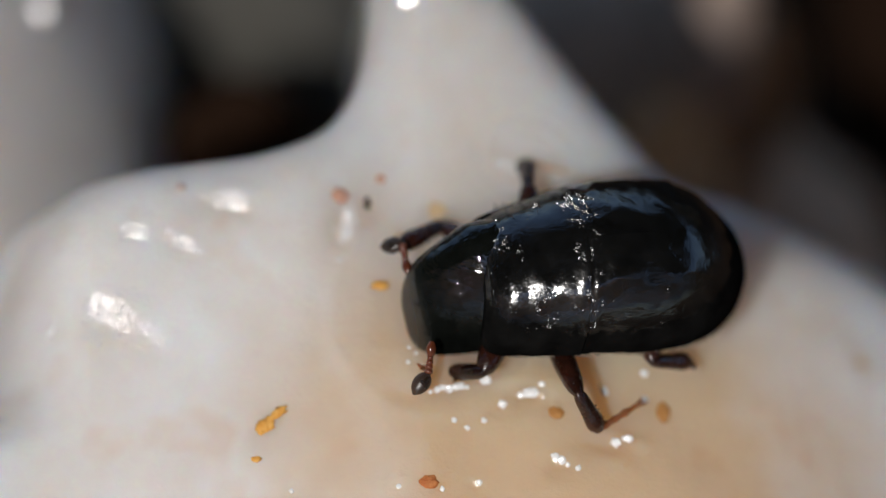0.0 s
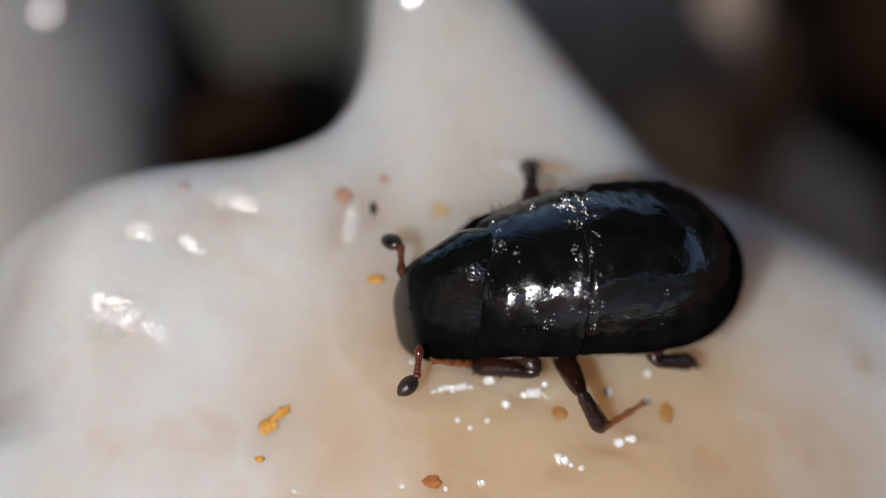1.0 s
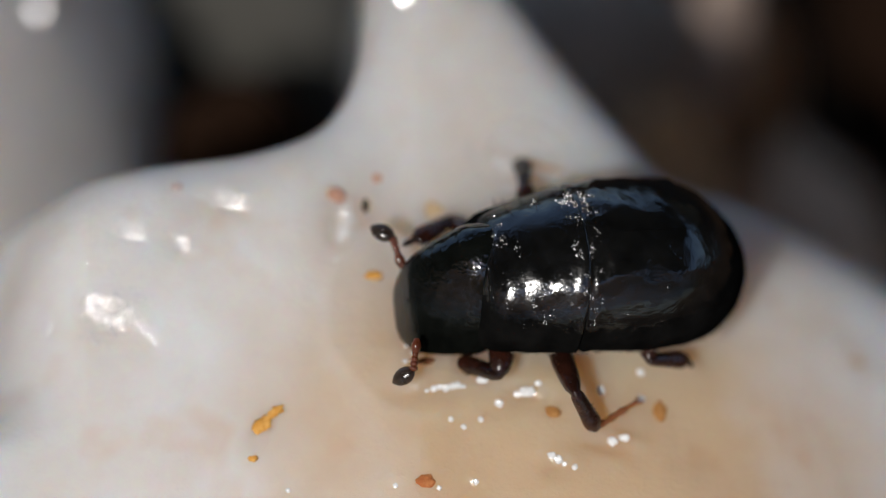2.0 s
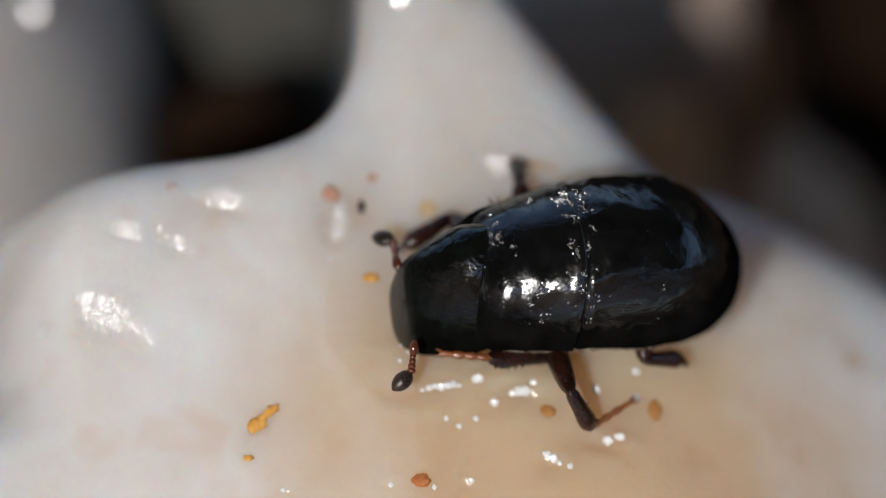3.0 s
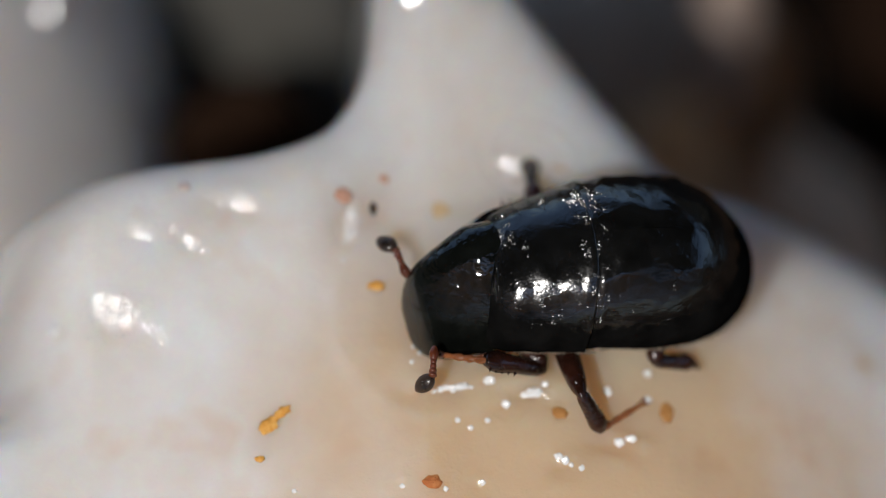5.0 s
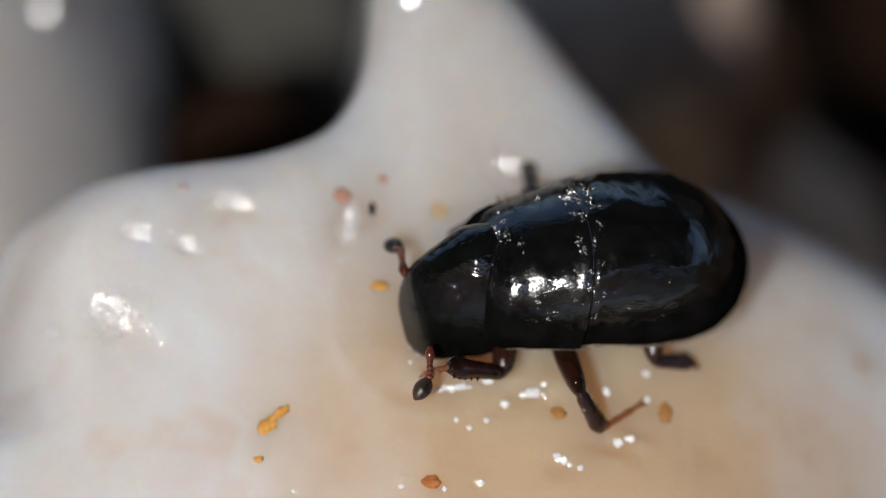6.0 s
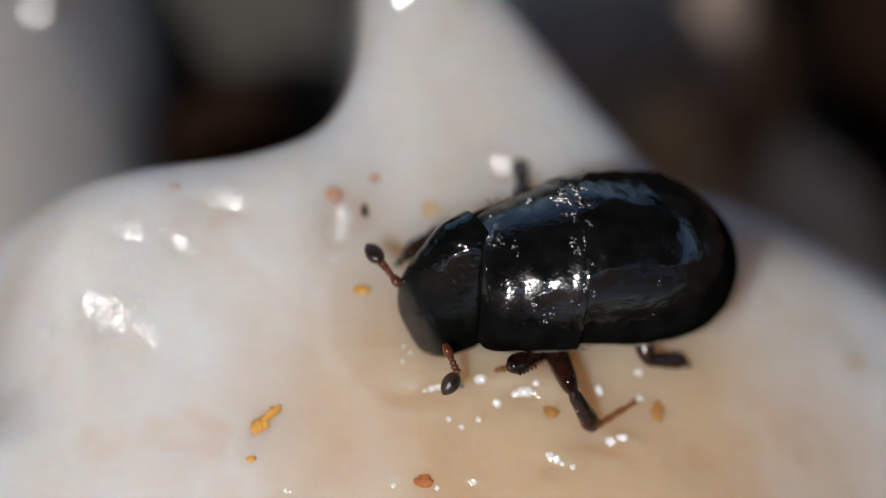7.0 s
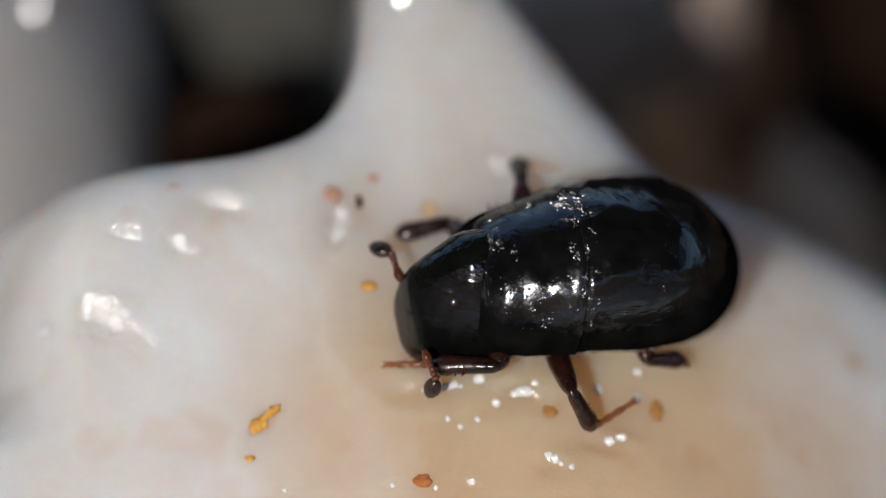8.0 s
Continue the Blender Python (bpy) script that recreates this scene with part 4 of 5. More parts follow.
    walk(far_antenna_stalk, [
        (0, aim((-2.019, 0.326, 0.500), (-2.013, 0.706, 0.504))),
        (0.25, aim((-2.038, 0.289, 0.500), (-2.044, 0.666, 0.547))),
        (0.5, aim((-2.058, 0.253, 0.500), (-2.086, 0.607, 0.634))),
        (0.75, aim((-2.074, 0.285, 0.500), (-2.062, 0.649, 0.608))),
        (1, aim((-2.091, 0.316, 0.500), (-2.045, 0.676, 0.615))),
        (1.25, aim((-2.070, 0.343, 0.500), (-2.098, 0.692, 0.647))),
        (1.5, aim((-2.049, 0.370, 0.500), (-2.135, 0.715, 0.634))),
        (1.7, aim((-2.066, 0.369, 0.500), (-2.157, 0.714, 0.633))),
        (2.25, aim((-2.090, 0.337, 0.500), (-2.125, 0.686, 0.647))),
        (2.8, aim((-2.113, 0.304, 0.500), (-2.063, 0.674, 0.571))),
        (3, aim((-2.101, 0.307, 0.500), (-2.084, 0.687, 0.502))),
        (3.25, aim((-2.126, 0.285, 0.500), (-2.121, 0.652, 0.599))),
        (3.5, aim((-2.151, 0.263, 0.500), (-2.152, 0.611, 0.653))),
        (3.75, aim((-2.086, 0.253, 0.500), (-2.087, 0.616, 0.614))),
        (4, aim((-2.020, 0.243, 0.500), (-2.009, 0.623, 0.511))),
        (4.25, aim((-2.066, 0.216, 0.500), (-2.120, 0.590, 0.543))),
        (4.5, aim((-2.112, 0.188, 0.500), (-2.239, 0.525, 0.621))),
        (4.7, aim((-2.139, 0.174, 0.500), (-2.271, 0.510, 0.620))),
        (5.25, aim((-2.138, 0.155, 0.500), (-2.177, 0.533, 0.510))),
        (5.8, aim((-2.138, 0.136, 0.500), (-2.092, 0.512, 0.465))),
        (6, aim((-2.128, 0.128, 0.500), (-2.115, 0.508, 0.485))),
        (6.25, aim((-2.129, 0.133, 0.500), (-2.179, 0.503, 0.573))),
        (6.5, aim((-2.130, 0.138, 0.500), (-2.232, 0.480, 0.631))),
        (6.8, aim((-2.107, 0.075, 0.500), (-2.237, 0.411, 0.621))),
        (7, aim((-2.068, -0.015, 0.500), (-2.270, 0.294, 0.593))),
        (7.25, aim((-2.050, -0.004, 0.500), (-2.268, 0.295, 0.585))),
        (7.5, aim((-2.112, 0.016, 0.500), (-2.238, 0.367, 0.428))),
        (7.8, aim((-2.127, 0.147, 0.500), (-2.120, 0.525, 0.538))),
        (8, aim((-2.069, 0.226, 0.500), (-2.118, 0.600, 0.551))),
    ])
    walk(far_antenna_club, [
        (0, aim((-2.013, 0.706, 0.504), (-2.140, 0.749, 0.400))),
        (0.25, aim((-2.044, 0.666, 0.547), (-2.151, 0.737, 0.435))),
        (0.5, aim((-2.086, 0.607, 0.634), (-2.174, 0.701, 0.523))),
        (0.75, aim((-2.062, 0.649, 0.608), (-2.153, 0.750, 0.507))),
        (1, aim((-2.045, 0.676, 0.615), (-2.140, 0.784, 0.524))),
        (1.25, aim((-2.098, 0.692, 0.647), (-2.210, 0.798, 0.576))),
        (1.5, aim((-2.135, 0.715, 0.634), (-2.280, 0.803, 0.640))),
        (1.7, aim((-2.157, 0.714, 0.633), (-2.298, 0.807, 0.642))),
        (2.25, aim((-2.125, 0.686, 0.647), (-2.234, 0.792, 0.572))),
        (2.8, aim((-2.063, 0.674, 0.571), (-2.152, 0.782, 0.474))),
        (3, aim((-2.084, 0.687, 0.502), (-2.198, 0.779, 0.415))),
        (3.25, aim((-2.121, 0.652, 0.599), (-2.226, 0.747, 0.505))),
        (3.5, aim((-2.152, 0.611, 0.653), (-2.250, 0.725, 0.574))),
        (3.75, aim((-2.087, 0.616, 0.614), (-2.167, 0.719, 0.505))),
        (4, aim((-2.009, 0.623, 0.511), (-2.074, 0.730, 0.396))),
        (4.25, aim((-2.120, 0.590, 0.543), (-2.205, 0.699, 0.444))),
        (4.5, aim((-2.239, 0.525, 0.621), (-2.350, 0.636, 0.556))),
        (4.7, aim((-2.271, 0.510, 0.620), (-2.378, 0.626, 0.558))),
        (5.25, aim((-2.177, 0.533, 0.510), (-2.244, 0.641, 0.398))),
        (5.8, aim((-2.092, 0.512, 0.465), (-2.131, 0.614, 0.335))),
        (6, aim((-2.115, 0.508, 0.485), (-2.183, 0.602, 0.362))),
        (6.25, aim((-2.179, 0.503, 0.573), (-2.274, 0.601, 0.472))),
        (6.5, aim((-2.232, 0.480, 0.631), (-2.375, 0.571, 0.641))),
        (6.8, aim((-2.237, 0.411, 0.621), (-2.357, 0.529, 0.648))),
        (7, aim((-2.270, 0.294, 0.593), (-2.338, 0.447, 0.564))),
        (7.25, aim((-2.268, 0.295, 0.585), (-2.318, 0.454, 0.552))),
        (7.5, aim((-2.238, 0.367, 0.428), (-2.265, 0.529, 0.387))),
        (7.8, aim((-2.120, 0.525, 0.538), (-2.242, 0.627, 0.479))),
        (8, aim((-2.118, 0.600, 0.551), (-2.238, 0.696, 0.479))),
    ])
    # the forelegs dig, the others brace
    walk(near_foreleg[0], [
        (0, aim((-0.940, -0.380, 0.200), (-1.345, -0.963, 0.320))),
        (0.25, aim((-0.940, -0.380, 0.200), (-1.269, -1.020, 0.234))),
        (0.5, aim((-0.940, -0.380, 0.200), (-1.317, -0.994, 0.215))),
        (0.75, aim((-0.940, -0.380, 0.200), (-1.109, -1.069, 0.322))),
        (1, aim((-0.940, -0.380, 0.200), (-0.719, -1.046, 0.362))),
        (1.25, aim((-0.940, -0.380, 0.200), (-0.583, -0.991, 0.332))),
        (1.5, aim((-0.940, -0.380, 0.200), (-0.721, -1.055, 0.322))),
        (1.7, aim((-0.940, -0.380, 0.200), (-1.122, -1.069, 0.304))),
        (2.25, aim((-0.940, -0.380, 0.200), (-1.167, -1.053, 0.319))),
        (2.8, aim((-0.940, -0.380, 0.200), (-0.726, -1.067, 0.200))),
        (3, aim((-0.940, -0.380, 0.200), (-0.406, -0.858, 0.128))),
        (3.25, aim((-0.940, -0.380, 0.200), (-0.639, -1.032, 0.248))),
        (3.5, aim((-0.940, -0.380, 0.200), (-1.102, -1.069, 0.331))),
        (3.75, aim((-0.940, -0.380, 0.200), (-1.186, -1.043, 0.335))),
        (4, aim((-0.940, -0.380, 0.200), (-1.280, -1.010, 0.277))),
        (4.25, aim((-0.940, -0.380, 0.200), (-1.275, -1.011, 0.108))),
        (4.5, aim((-0.940, -0.380, 0.200), (-0.906, -1.058, -0.039))),
        (4.7, aim((-0.940, -0.380, 0.200), (-0.590, -1.005, 0.128))),
        (5.25, aim((-0.940, -0.380, 0.200), (-0.881, -1.097, 0.222))),
        (5.8, aim((-0.940, -0.380, 0.200), (-1.157, -1.066, 0.195))),
        (6, aim((-0.940, -0.380, 0.200), (-1.103, -1.080, 0.158))),
        (6.25, aim((-0.940, -0.380, 0.200), (-0.863, -1.045, -0.066))),
        (6.5, aim((-0.940, -0.380, 0.200), (-0.526, -0.951, 0.053))),
        (6.8, aim((-0.940, -0.380, 0.200), (-0.401, -0.851, 0.127))),
        (7, aim((-0.940, -0.380, 0.200), (-0.410, -0.862, 0.122))),
        (7.25, aim((-0.940, -0.380, 0.200), (-0.510, -0.941, 0.063))),
        (7.5, aim((-0.940, -0.380, 0.200), (-0.826, -1.082, 0.311))),
        (7.8, aim((-0.940, -0.380, 0.200), (-1.133, -1.031, 0.439))),
        (8, aim((-0.940, -0.380, 0.200), (-1.152, -1.003, 0.493))),
    ])
    walk(near_foreleg[1], [
        (0, aim((-1.345, -0.963, 0.320), (-1.736, -0.644, -0.300))),
        (0.25, aim((-1.269, -1.020, 0.234), (-1.818, -1.116, 0.808))),
        (0.5, aim((-1.317, -0.994, 0.215), (-1.534, -0.541, -0.408))),
        (0.75, aim((-1.109, -1.069, 0.322), (-1.558, -0.607, -0.152))),
        (1, aim((-0.719, -1.046, 0.362), (-1.365, -0.708, 0.033))),
        (1.25, aim((-0.583, -0.991, 0.332), (-1.316, -0.932, 0.646))),
        (1.5, aim((-0.721, -1.055, 0.322), (-1.214, -0.583, -0.094))),
        (1.7, aim((-1.122, -1.069, 0.304), (-1.520, -0.571, -0.179))),
        (2.25, aim((-1.167, -1.053, 0.319), (-1.626, -0.639, -0.189))),
        (2.8, aim((-0.726, -1.067, 0.200), (-1.446, -0.965, 0.532))),
        (3, aim((-0.406, -0.858, 0.128), (-1.183, -0.872, 0.319))),
        (3.25, aim((-0.639, -1.032, 0.248), (-1.328, -0.960, 0.647))),
        (3.5, aim((-1.102, -1.069, 0.331), (-1.471, -0.589, -0.192))),
        (3.75, aim((-1.186, -1.043, 0.335), (-1.717, -0.664, -0.129))),
        (4, aim((-1.280, -1.010, 0.277), (-1.754, -0.612, -0.230))),
        (4.25, aim((-1.275, -1.011, 0.108), (-1.839, -1.020, 0.676))),
        (4.5, aim((-0.906, -1.058, -0.039), (-1.545, -0.926, 0.423))),
        (4.7, aim((-0.590, -1.005, 0.128), (-1.320, -0.955, 0.452))),
        (5.25, aim((-0.881, -1.097, 0.222), (-1.580, -1.061, 0.609))),
        (5.8, aim((-1.157, -1.066, 0.195), (-1.846, -1.087, 0.601))),
        (6, aim((-1.103, -1.080, 0.158), (-1.803, -1.106, 0.543))),
        (6.25, aim((-0.863, -1.045, -0.066), (-1.547, -1.020, 0.349))),
        (6.5, aim((-0.526, -0.951, 0.053), (-1.291, -1.122, 0.216))),
        (6.8, aim((-0.401, -0.851, 0.127), (-0.964, -1.282, 0.498))),
        (7, aim((-0.410, -0.862, 0.122), (-0.971, -1.208, 0.576))),
        (7.25, aim((-0.510, -0.941, 0.063), (-1.110, -1.148, 0.551))),
        (7.5, aim((-0.826, -1.082, 0.311), (-1.602, -0.913, 0.210))),
        (7.8, aim((-1.133, -1.031, 0.439), (-1.903, -0.835, 0.345))),
        (8, aim((-1.152, -1.003, 0.493), (-1.856, -0.748, 0.210))),
    ])
    walk(near_foreleg[2], [
        (0, aim((-1.736, -0.644, -0.300), (-2.033, -0.751, 0.186))),
        (0.25, aim((-1.818, -1.116, 0.808), (-1.955, -1.021, 0.253))),
        (0.5, aim((-1.534, -0.541, -0.408), (-1.879, -0.931, -0.153))),
        (0.75, aim((-1.558, -0.607, -0.152), (-2.004, -0.686, 0.210))),
        (1, aim((-1.365, -0.708, 0.033), (-1.875, -0.724, 0.309))),
        (1.25, aim((-1.316, -0.932, 0.646), (-1.738, -0.688, 0.332))),
        (1.5, aim((-1.214, -0.583, -0.094), (-1.792, -0.536, -0.067))),
        (1.7, aim((-1.520, -0.571, -0.179), (-1.982, -0.692, 0.151))),
        (2.25, aim((-1.626, -0.639, -0.189), (-2.125, -0.706, 0.098))),
        (2.8, aim((-1.446, -0.965, 0.532), (-1.845, -0.711, 0.196))),
        (3, aim((-1.183, -0.872, 0.319), (-1.737, -0.711, 0.261))),
        (3.25, aim((-1.328, -0.960, 0.647), (-1.797, -0.736, 0.389))),
        (3.5, aim((-1.471, -0.589, -0.192), (-1.943, -0.644, 0.141))),
        (3.75, aim((-1.717, -0.664, -0.129), (-2.129, -0.797, 0.258))),
        (4, aim((-1.754, -0.612, -0.230), (-2.122, -0.829, 0.163))),
        (4.25, aim((-1.839, -1.020, 0.676), (-2.017, -0.815, 0.163))),
        (4.5, aim((-1.545, -0.926, 0.423), (-1.764, -0.744, -0.082))),
        (4.7, aim((-1.320, -0.955, 0.452), (-1.801, -0.708, 0.243))),
        (5.25, aim((-1.580, -1.061, 0.609), (-1.919, -0.824, 0.203))),
        (5.8, aim((-1.846, -1.087, 0.601), (-2.101, -0.936, 0.102))),
        (6, aim((-1.803, -1.106, 0.543), (-2.012, -0.938, 0.028))),
        (6.25, aim((-1.547, -1.020, 0.349), (-1.864, -0.834, -0.100))),
        (6.5, aim((-1.291, -1.122, 0.216), (-1.849, -0.978, 0.155))),
        (6.8, aim((-0.964, -1.282, 0.498), (-1.132, -1.063, -0.012))),
        (7, aim((-0.971, -1.208, 0.576), (-1.035, -1.001, 0.038))),
        (7.25, aim((-1.110, -1.148, 0.551), (-1.526, -0.877, 0.251))),
        (7.5, aim((-1.602, -0.913, 0.210), (-2.087, -0.737, -0.055))),
        (7.8, aim((-1.903, -0.835, 0.345), (-2.370, -0.683, 0.036))),
        (8, aim((-1.856, -0.748, 0.210), (-2.331, -0.555, -0.061))),
    ])
    walk(far_foreleg[0], [
        (0, aim((-1.100, 0.420, 0.420), (-1.401, 1.033, 0.191))),
        (0.25, aim((-1.100, 0.420, 0.420), (-1.301, 1.111, 0.398))),
        (0.5, aim((-1.100, 0.420, 0.420), (-1.025, 1.093, 0.177))),
        (0.75, aim((-1.100, 0.420, 0.420), (-0.939, 1.049, 0.108))),
        (1, aim((-1.100, 0.420, 0.420), (-0.939, 1.068, 0.150))),
        (1.25, aim((-1.100, 0.420, 0.420), (-1.181, 1.075, 0.133))),
        (1.5, aim((-1.100, 0.420, 0.420), (-1.367, 1.014, 0.113))),
        (1.7, aim((-1.100, 0.420, 0.420), (-1.299, 1.046, 0.124))),
        (2.25, aim((-1.100, 0.420, 0.420), (-1.242, 1.076, 0.160))),
        (2.8, aim((-1.100, 0.420, 0.420), (-1.186, 1.118, 0.266))),
        (3, aim((-1.100, 0.420, 0.420), (-1.224, 1.075, 0.148))),
        (3.25, aim((-1.100, 0.420, 0.420), (-1.143, 1.089, 0.158))),
        (3.5, aim((-1.100, 0.420, 0.420), (-0.900, 1.032, 0.097))),
        (3.75, aim((-1.100, 0.420, 0.420), (-0.903, 1.013, 0.062))),
        (4, aim((-1.100, 0.420, 0.420), (-0.907, 0.993, 0.030))),
        (4.25, aim((-1.100, 0.420, 0.420), (-0.954, 1.001, 0.021))),
        (4.5, aim((-1.100, 0.420, 0.420), (-1.003, 1.007, 0.015))),
        (4.7, aim((-1.100, 0.420, 0.420), (-0.996, 1.000, 0.007))),
        (5.25, aim((-1.100, 0.420, 0.420), (-0.978, 0.981, -0.015))),
        (5.8, aim((-1.100, 0.420, 0.420), (-0.985, 0.975, -0.025))),
        (6, aim((-1.100, 0.420, 0.420), (-0.988, 0.972, -0.028))),
        (6.25, aim((-1.100, 0.420, 0.420), (-1.052, 0.996, -0.009))),
        (6.5, aim((-1.100, 0.420, 0.420), (-1.118, 1.017, 0.017))),
        (6.8, aim((-1.100, 0.420, 0.420), (-1.285, 1.009, 0.049))),
        (7, aim((-1.100, 0.420, 0.420), (-1.273, 0.965, -0.017))),
        (7.25, aim((-1.100, 0.420, 0.420), (-1.219, 0.978, -0.019))),
        (7.5, aim((-1.100, 0.420, 0.420), (-1.139, 1.083, 0.142))),
        (7.8, aim((-1.100, 0.420, 0.420), (-1.260, 1.089, 0.206))),
        (8, aim((-1.100, 0.420, 0.420), (-1.213, 1.066, 0.122))),
    ])
    walk(far_foreleg[1], [
        (0, aim((-1.401, 1.033, 0.191), (-1.980, 0.768, 0.363))),
        (0.25, aim((-1.301, 1.111, 0.398), (-1.804, 0.723, 0.576))),
        (0.5, aim((-1.025, 1.093, 0.177), (-1.543, 0.735, 0.376))),
        (0.75, aim((-0.939, 1.049, 0.108), (-1.318, 0.647, 0.470))),
        (1, aim((-0.939, 1.068, 0.150), (-1.325, 0.660, 0.497))),
        (1.25, aim((-1.181, 1.075, 0.133), (-1.695, 0.792, 0.435))),
        (1.5, aim((-1.367, 1.014, 0.113), (-1.889, 0.734, 0.404))),
        (1.7, aim((-1.299, 1.046, 0.124), (-1.837, 0.766, 0.385))),
        (2.25, aim((-1.242, 1.076, 0.160), (-1.827, 0.785, 0.253))),
        (2.8, aim((-1.186, 1.118, 0.266), (-1.752, 0.874, 0.029))),
        (3, aim((-1.224, 1.075, 0.148), (-1.825, 0.817, 0.064))),
        (3.25, aim((-1.143, 1.089, 0.158), (-1.719, 0.865, -0.073))),
        (3.5, aim((-0.900, 1.032, 0.097), (-1.392, 0.678, 0.358))),
        (3.75, aim((-0.903, 1.013, 0.062), (-1.353, 0.646, 0.376))),
        (4, aim((-0.907, 0.993, 0.030), (-1.314, 0.617, 0.389))),
        (4.25, aim((-0.954, 1.001, 0.021), (-1.372, 0.629, 0.370))),
        (4.5, aim((-1.003, 1.007, 0.015), (-1.432, 0.638, 0.354))),
        (4.7, aim((-0.996, 1.000, 0.007), (-1.432, 0.634, 0.340))),
        (5.25, aim((-0.978, 0.981, -0.015), (-1.434, 0.622, 0.301))),
        (5.8, aim((-0.985, 0.975, -0.025), (-1.439, 0.621, 0.299))),
        (6, aim((-0.988, 0.972, -0.028), (-1.440, 0.621, 0.299))),
        (6.25, aim((-1.052, 0.996, -0.009), (-1.541, 0.654, 0.273))),
        (6.5, aim((-1.118, 1.017, 0.017), (-1.642, 0.688, 0.249))),
        (6.8, aim((-1.285, 1.009, 0.049), (-1.813, 0.629, 0.158))),
        (7, aim((-1.273, 0.965, -0.017), (-1.827, 0.608, -0.044))),
        (7.25, aim((-1.219, 0.978, -0.019), (-1.782, 0.634, -0.022))),
        (7.5, aim((-1.139, 1.083, 0.142), (-1.700, 0.736, 0.127))),
        (7.8, aim((-1.260, 1.089, 0.206), (-1.788, 0.700, 0.278))),
        (8, aim((-1.213, 1.066, 0.122), (-1.855, 1.067, -0.029))),
    ])
    walk(far_foreleg[2], [
        (0, aim((-1.980, 0.768, 0.363), (-2.138, 0.696, 0.410))),
        (0.25, aim((-1.804, 0.723, 0.576), (-1.941, 0.618, 0.625))),
        (0.5, aim((-1.543, 0.735, 0.376), (-1.684, 0.638, 0.430))),
        (0.75, aim((-1.318, 0.647, 0.470), (-1.422, 0.538, 0.568))),
        (1, aim((-1.325, 0.660, 0.497), (-1.430, 0.549, 0.591))),
        (1.25, aim((-1.695, 0.792, 0.435), (-1.835, 0.715, 0.518))),
        (1.5, aim((-1.889, 0.734, 0.404), (-2.031, 0.658, 0.484))),
        (1.7, aim((-1.837, 0.766, 0.385), (-1.984, 0.690, 0.456))),
        (2.25, aim((-1.827, 0.785, 0.253), (-1.987, 0.706, 0.278))),
        (2.8, aim((-1.752, 0.874, 0.029), (-1.910, 0.809, -0.012))),
        (3, aim((-1.825, 0.817, 0.064), (-1.990, 0.746, 0.041))),
        (3.25, aim((-1.719, 0.865, -0.073), (-1.879, 0.804, -0.115))),
        (3.5, aim((-1.392, 0.678, 0.358), (-1.526, 0.582, 0.430))),
        (3.75, aim((-1.353, 0.646, 0.376), (-1.476, 0.547, 0.462))),
        (4, aim((-1.314, 0.617, 0.389), (-1.424, 0.515, 0.487))),
        (4.25, aim((-1.372, 0.629, 0.370), (-1.486, 0.527, 0.465))),
        (4.5, aim((-1.432, 0.638, 0.354), (-1.549, 0.537, 0.446))),
        (4.7, aim((-1.432, 0.634, 0.340), (-1.551, 0.534, 0.430))),
        (5.25, aim((-1.434, 0.622, 0.301), (-1.558, 0.525, 0.387))),
        (5.8, aim((-1.439, 0.621, 0.299), (-1.562, 0.525, 0.388))),
        (6, aim((-1.440, 0.621, 0.299), (-1.564, 0.525, 0.388))),
        (6.25, aim((-1.541, 0.654, 0.273), (-1.674, 0.561, 0.350))),
        (6.5, aim((-1.642, 0.688, 0.249), (-1.784, 0.598, 0.312))),
        (6.8, aim((-1.813, 0.629, 0.158), (-1.958, 0.525, 0.187))),
        (7, aim((-1.827, 0.608, -0.044), (-1.979, 0.511, -0.051))),
        (7.25, aim((-1.782, 0.634, -0.022), (-1.935, 0.540, -0.023))),
        (7.5, aim((-1.700, 0.736, 0.127), (-1.853, 0.642, 0.123))),
        (7.8, aim((-1.788, 0.700, 0.278), (-1.932, 0.594, 0.297))),
        (8, aim((-1.855, 1.067, -0.029), (-2.030, 1.068, -0.070))),
    ])
    walk(near_midleg[0], [
        (0, aim((-0.420, -0.300, 0.100), (-0.353, -1.521, 0.625))),
        (0.5, aim((-0.420, -0.300, 0.100), (-0.336, -1.535, 0.588))),
        (1, aim((-0.420, -0.300, 0.100), (-0.316, -1.513, 0.636))),
        (1.5, aim((-0.420, -0.300, 0.100), (-0.356, -1.522, 0.623))),
        (3, aim((-0.420, -0.300, 0.100), (-0.394, -1.535, 0.594))),
        (3.5, aim((-0.420, -0.300, 0.100), (-0.371, -1.544, 0.569))),
        (4, aim((-0.420, -0.300, 0.100), (-0.376, -1.546, 0.566))),
        (4.5, aim((-0.420, -0.300, 0.100), (-0.385, -1.545, 0.569))),
        (6, aim((-0.420, -0.300, 0.100), (-0.299, -1.574, 0.463))),
        (6.5, aim((-0.420, -0.300, 0.100), (-0.336, -1.566, 0.502))),
        (7, aim((-0.420, -0.300, 0.100), (-0.280, -1.571, 0.469))),
        (7.5, aim((-0.420, -0.300, 0.100), (-0.257, -1.565, 0.477))),
        (8, aim((-0.420, -0.300, 0.100), (-0.397, -1.520, 0.629))),
    ])
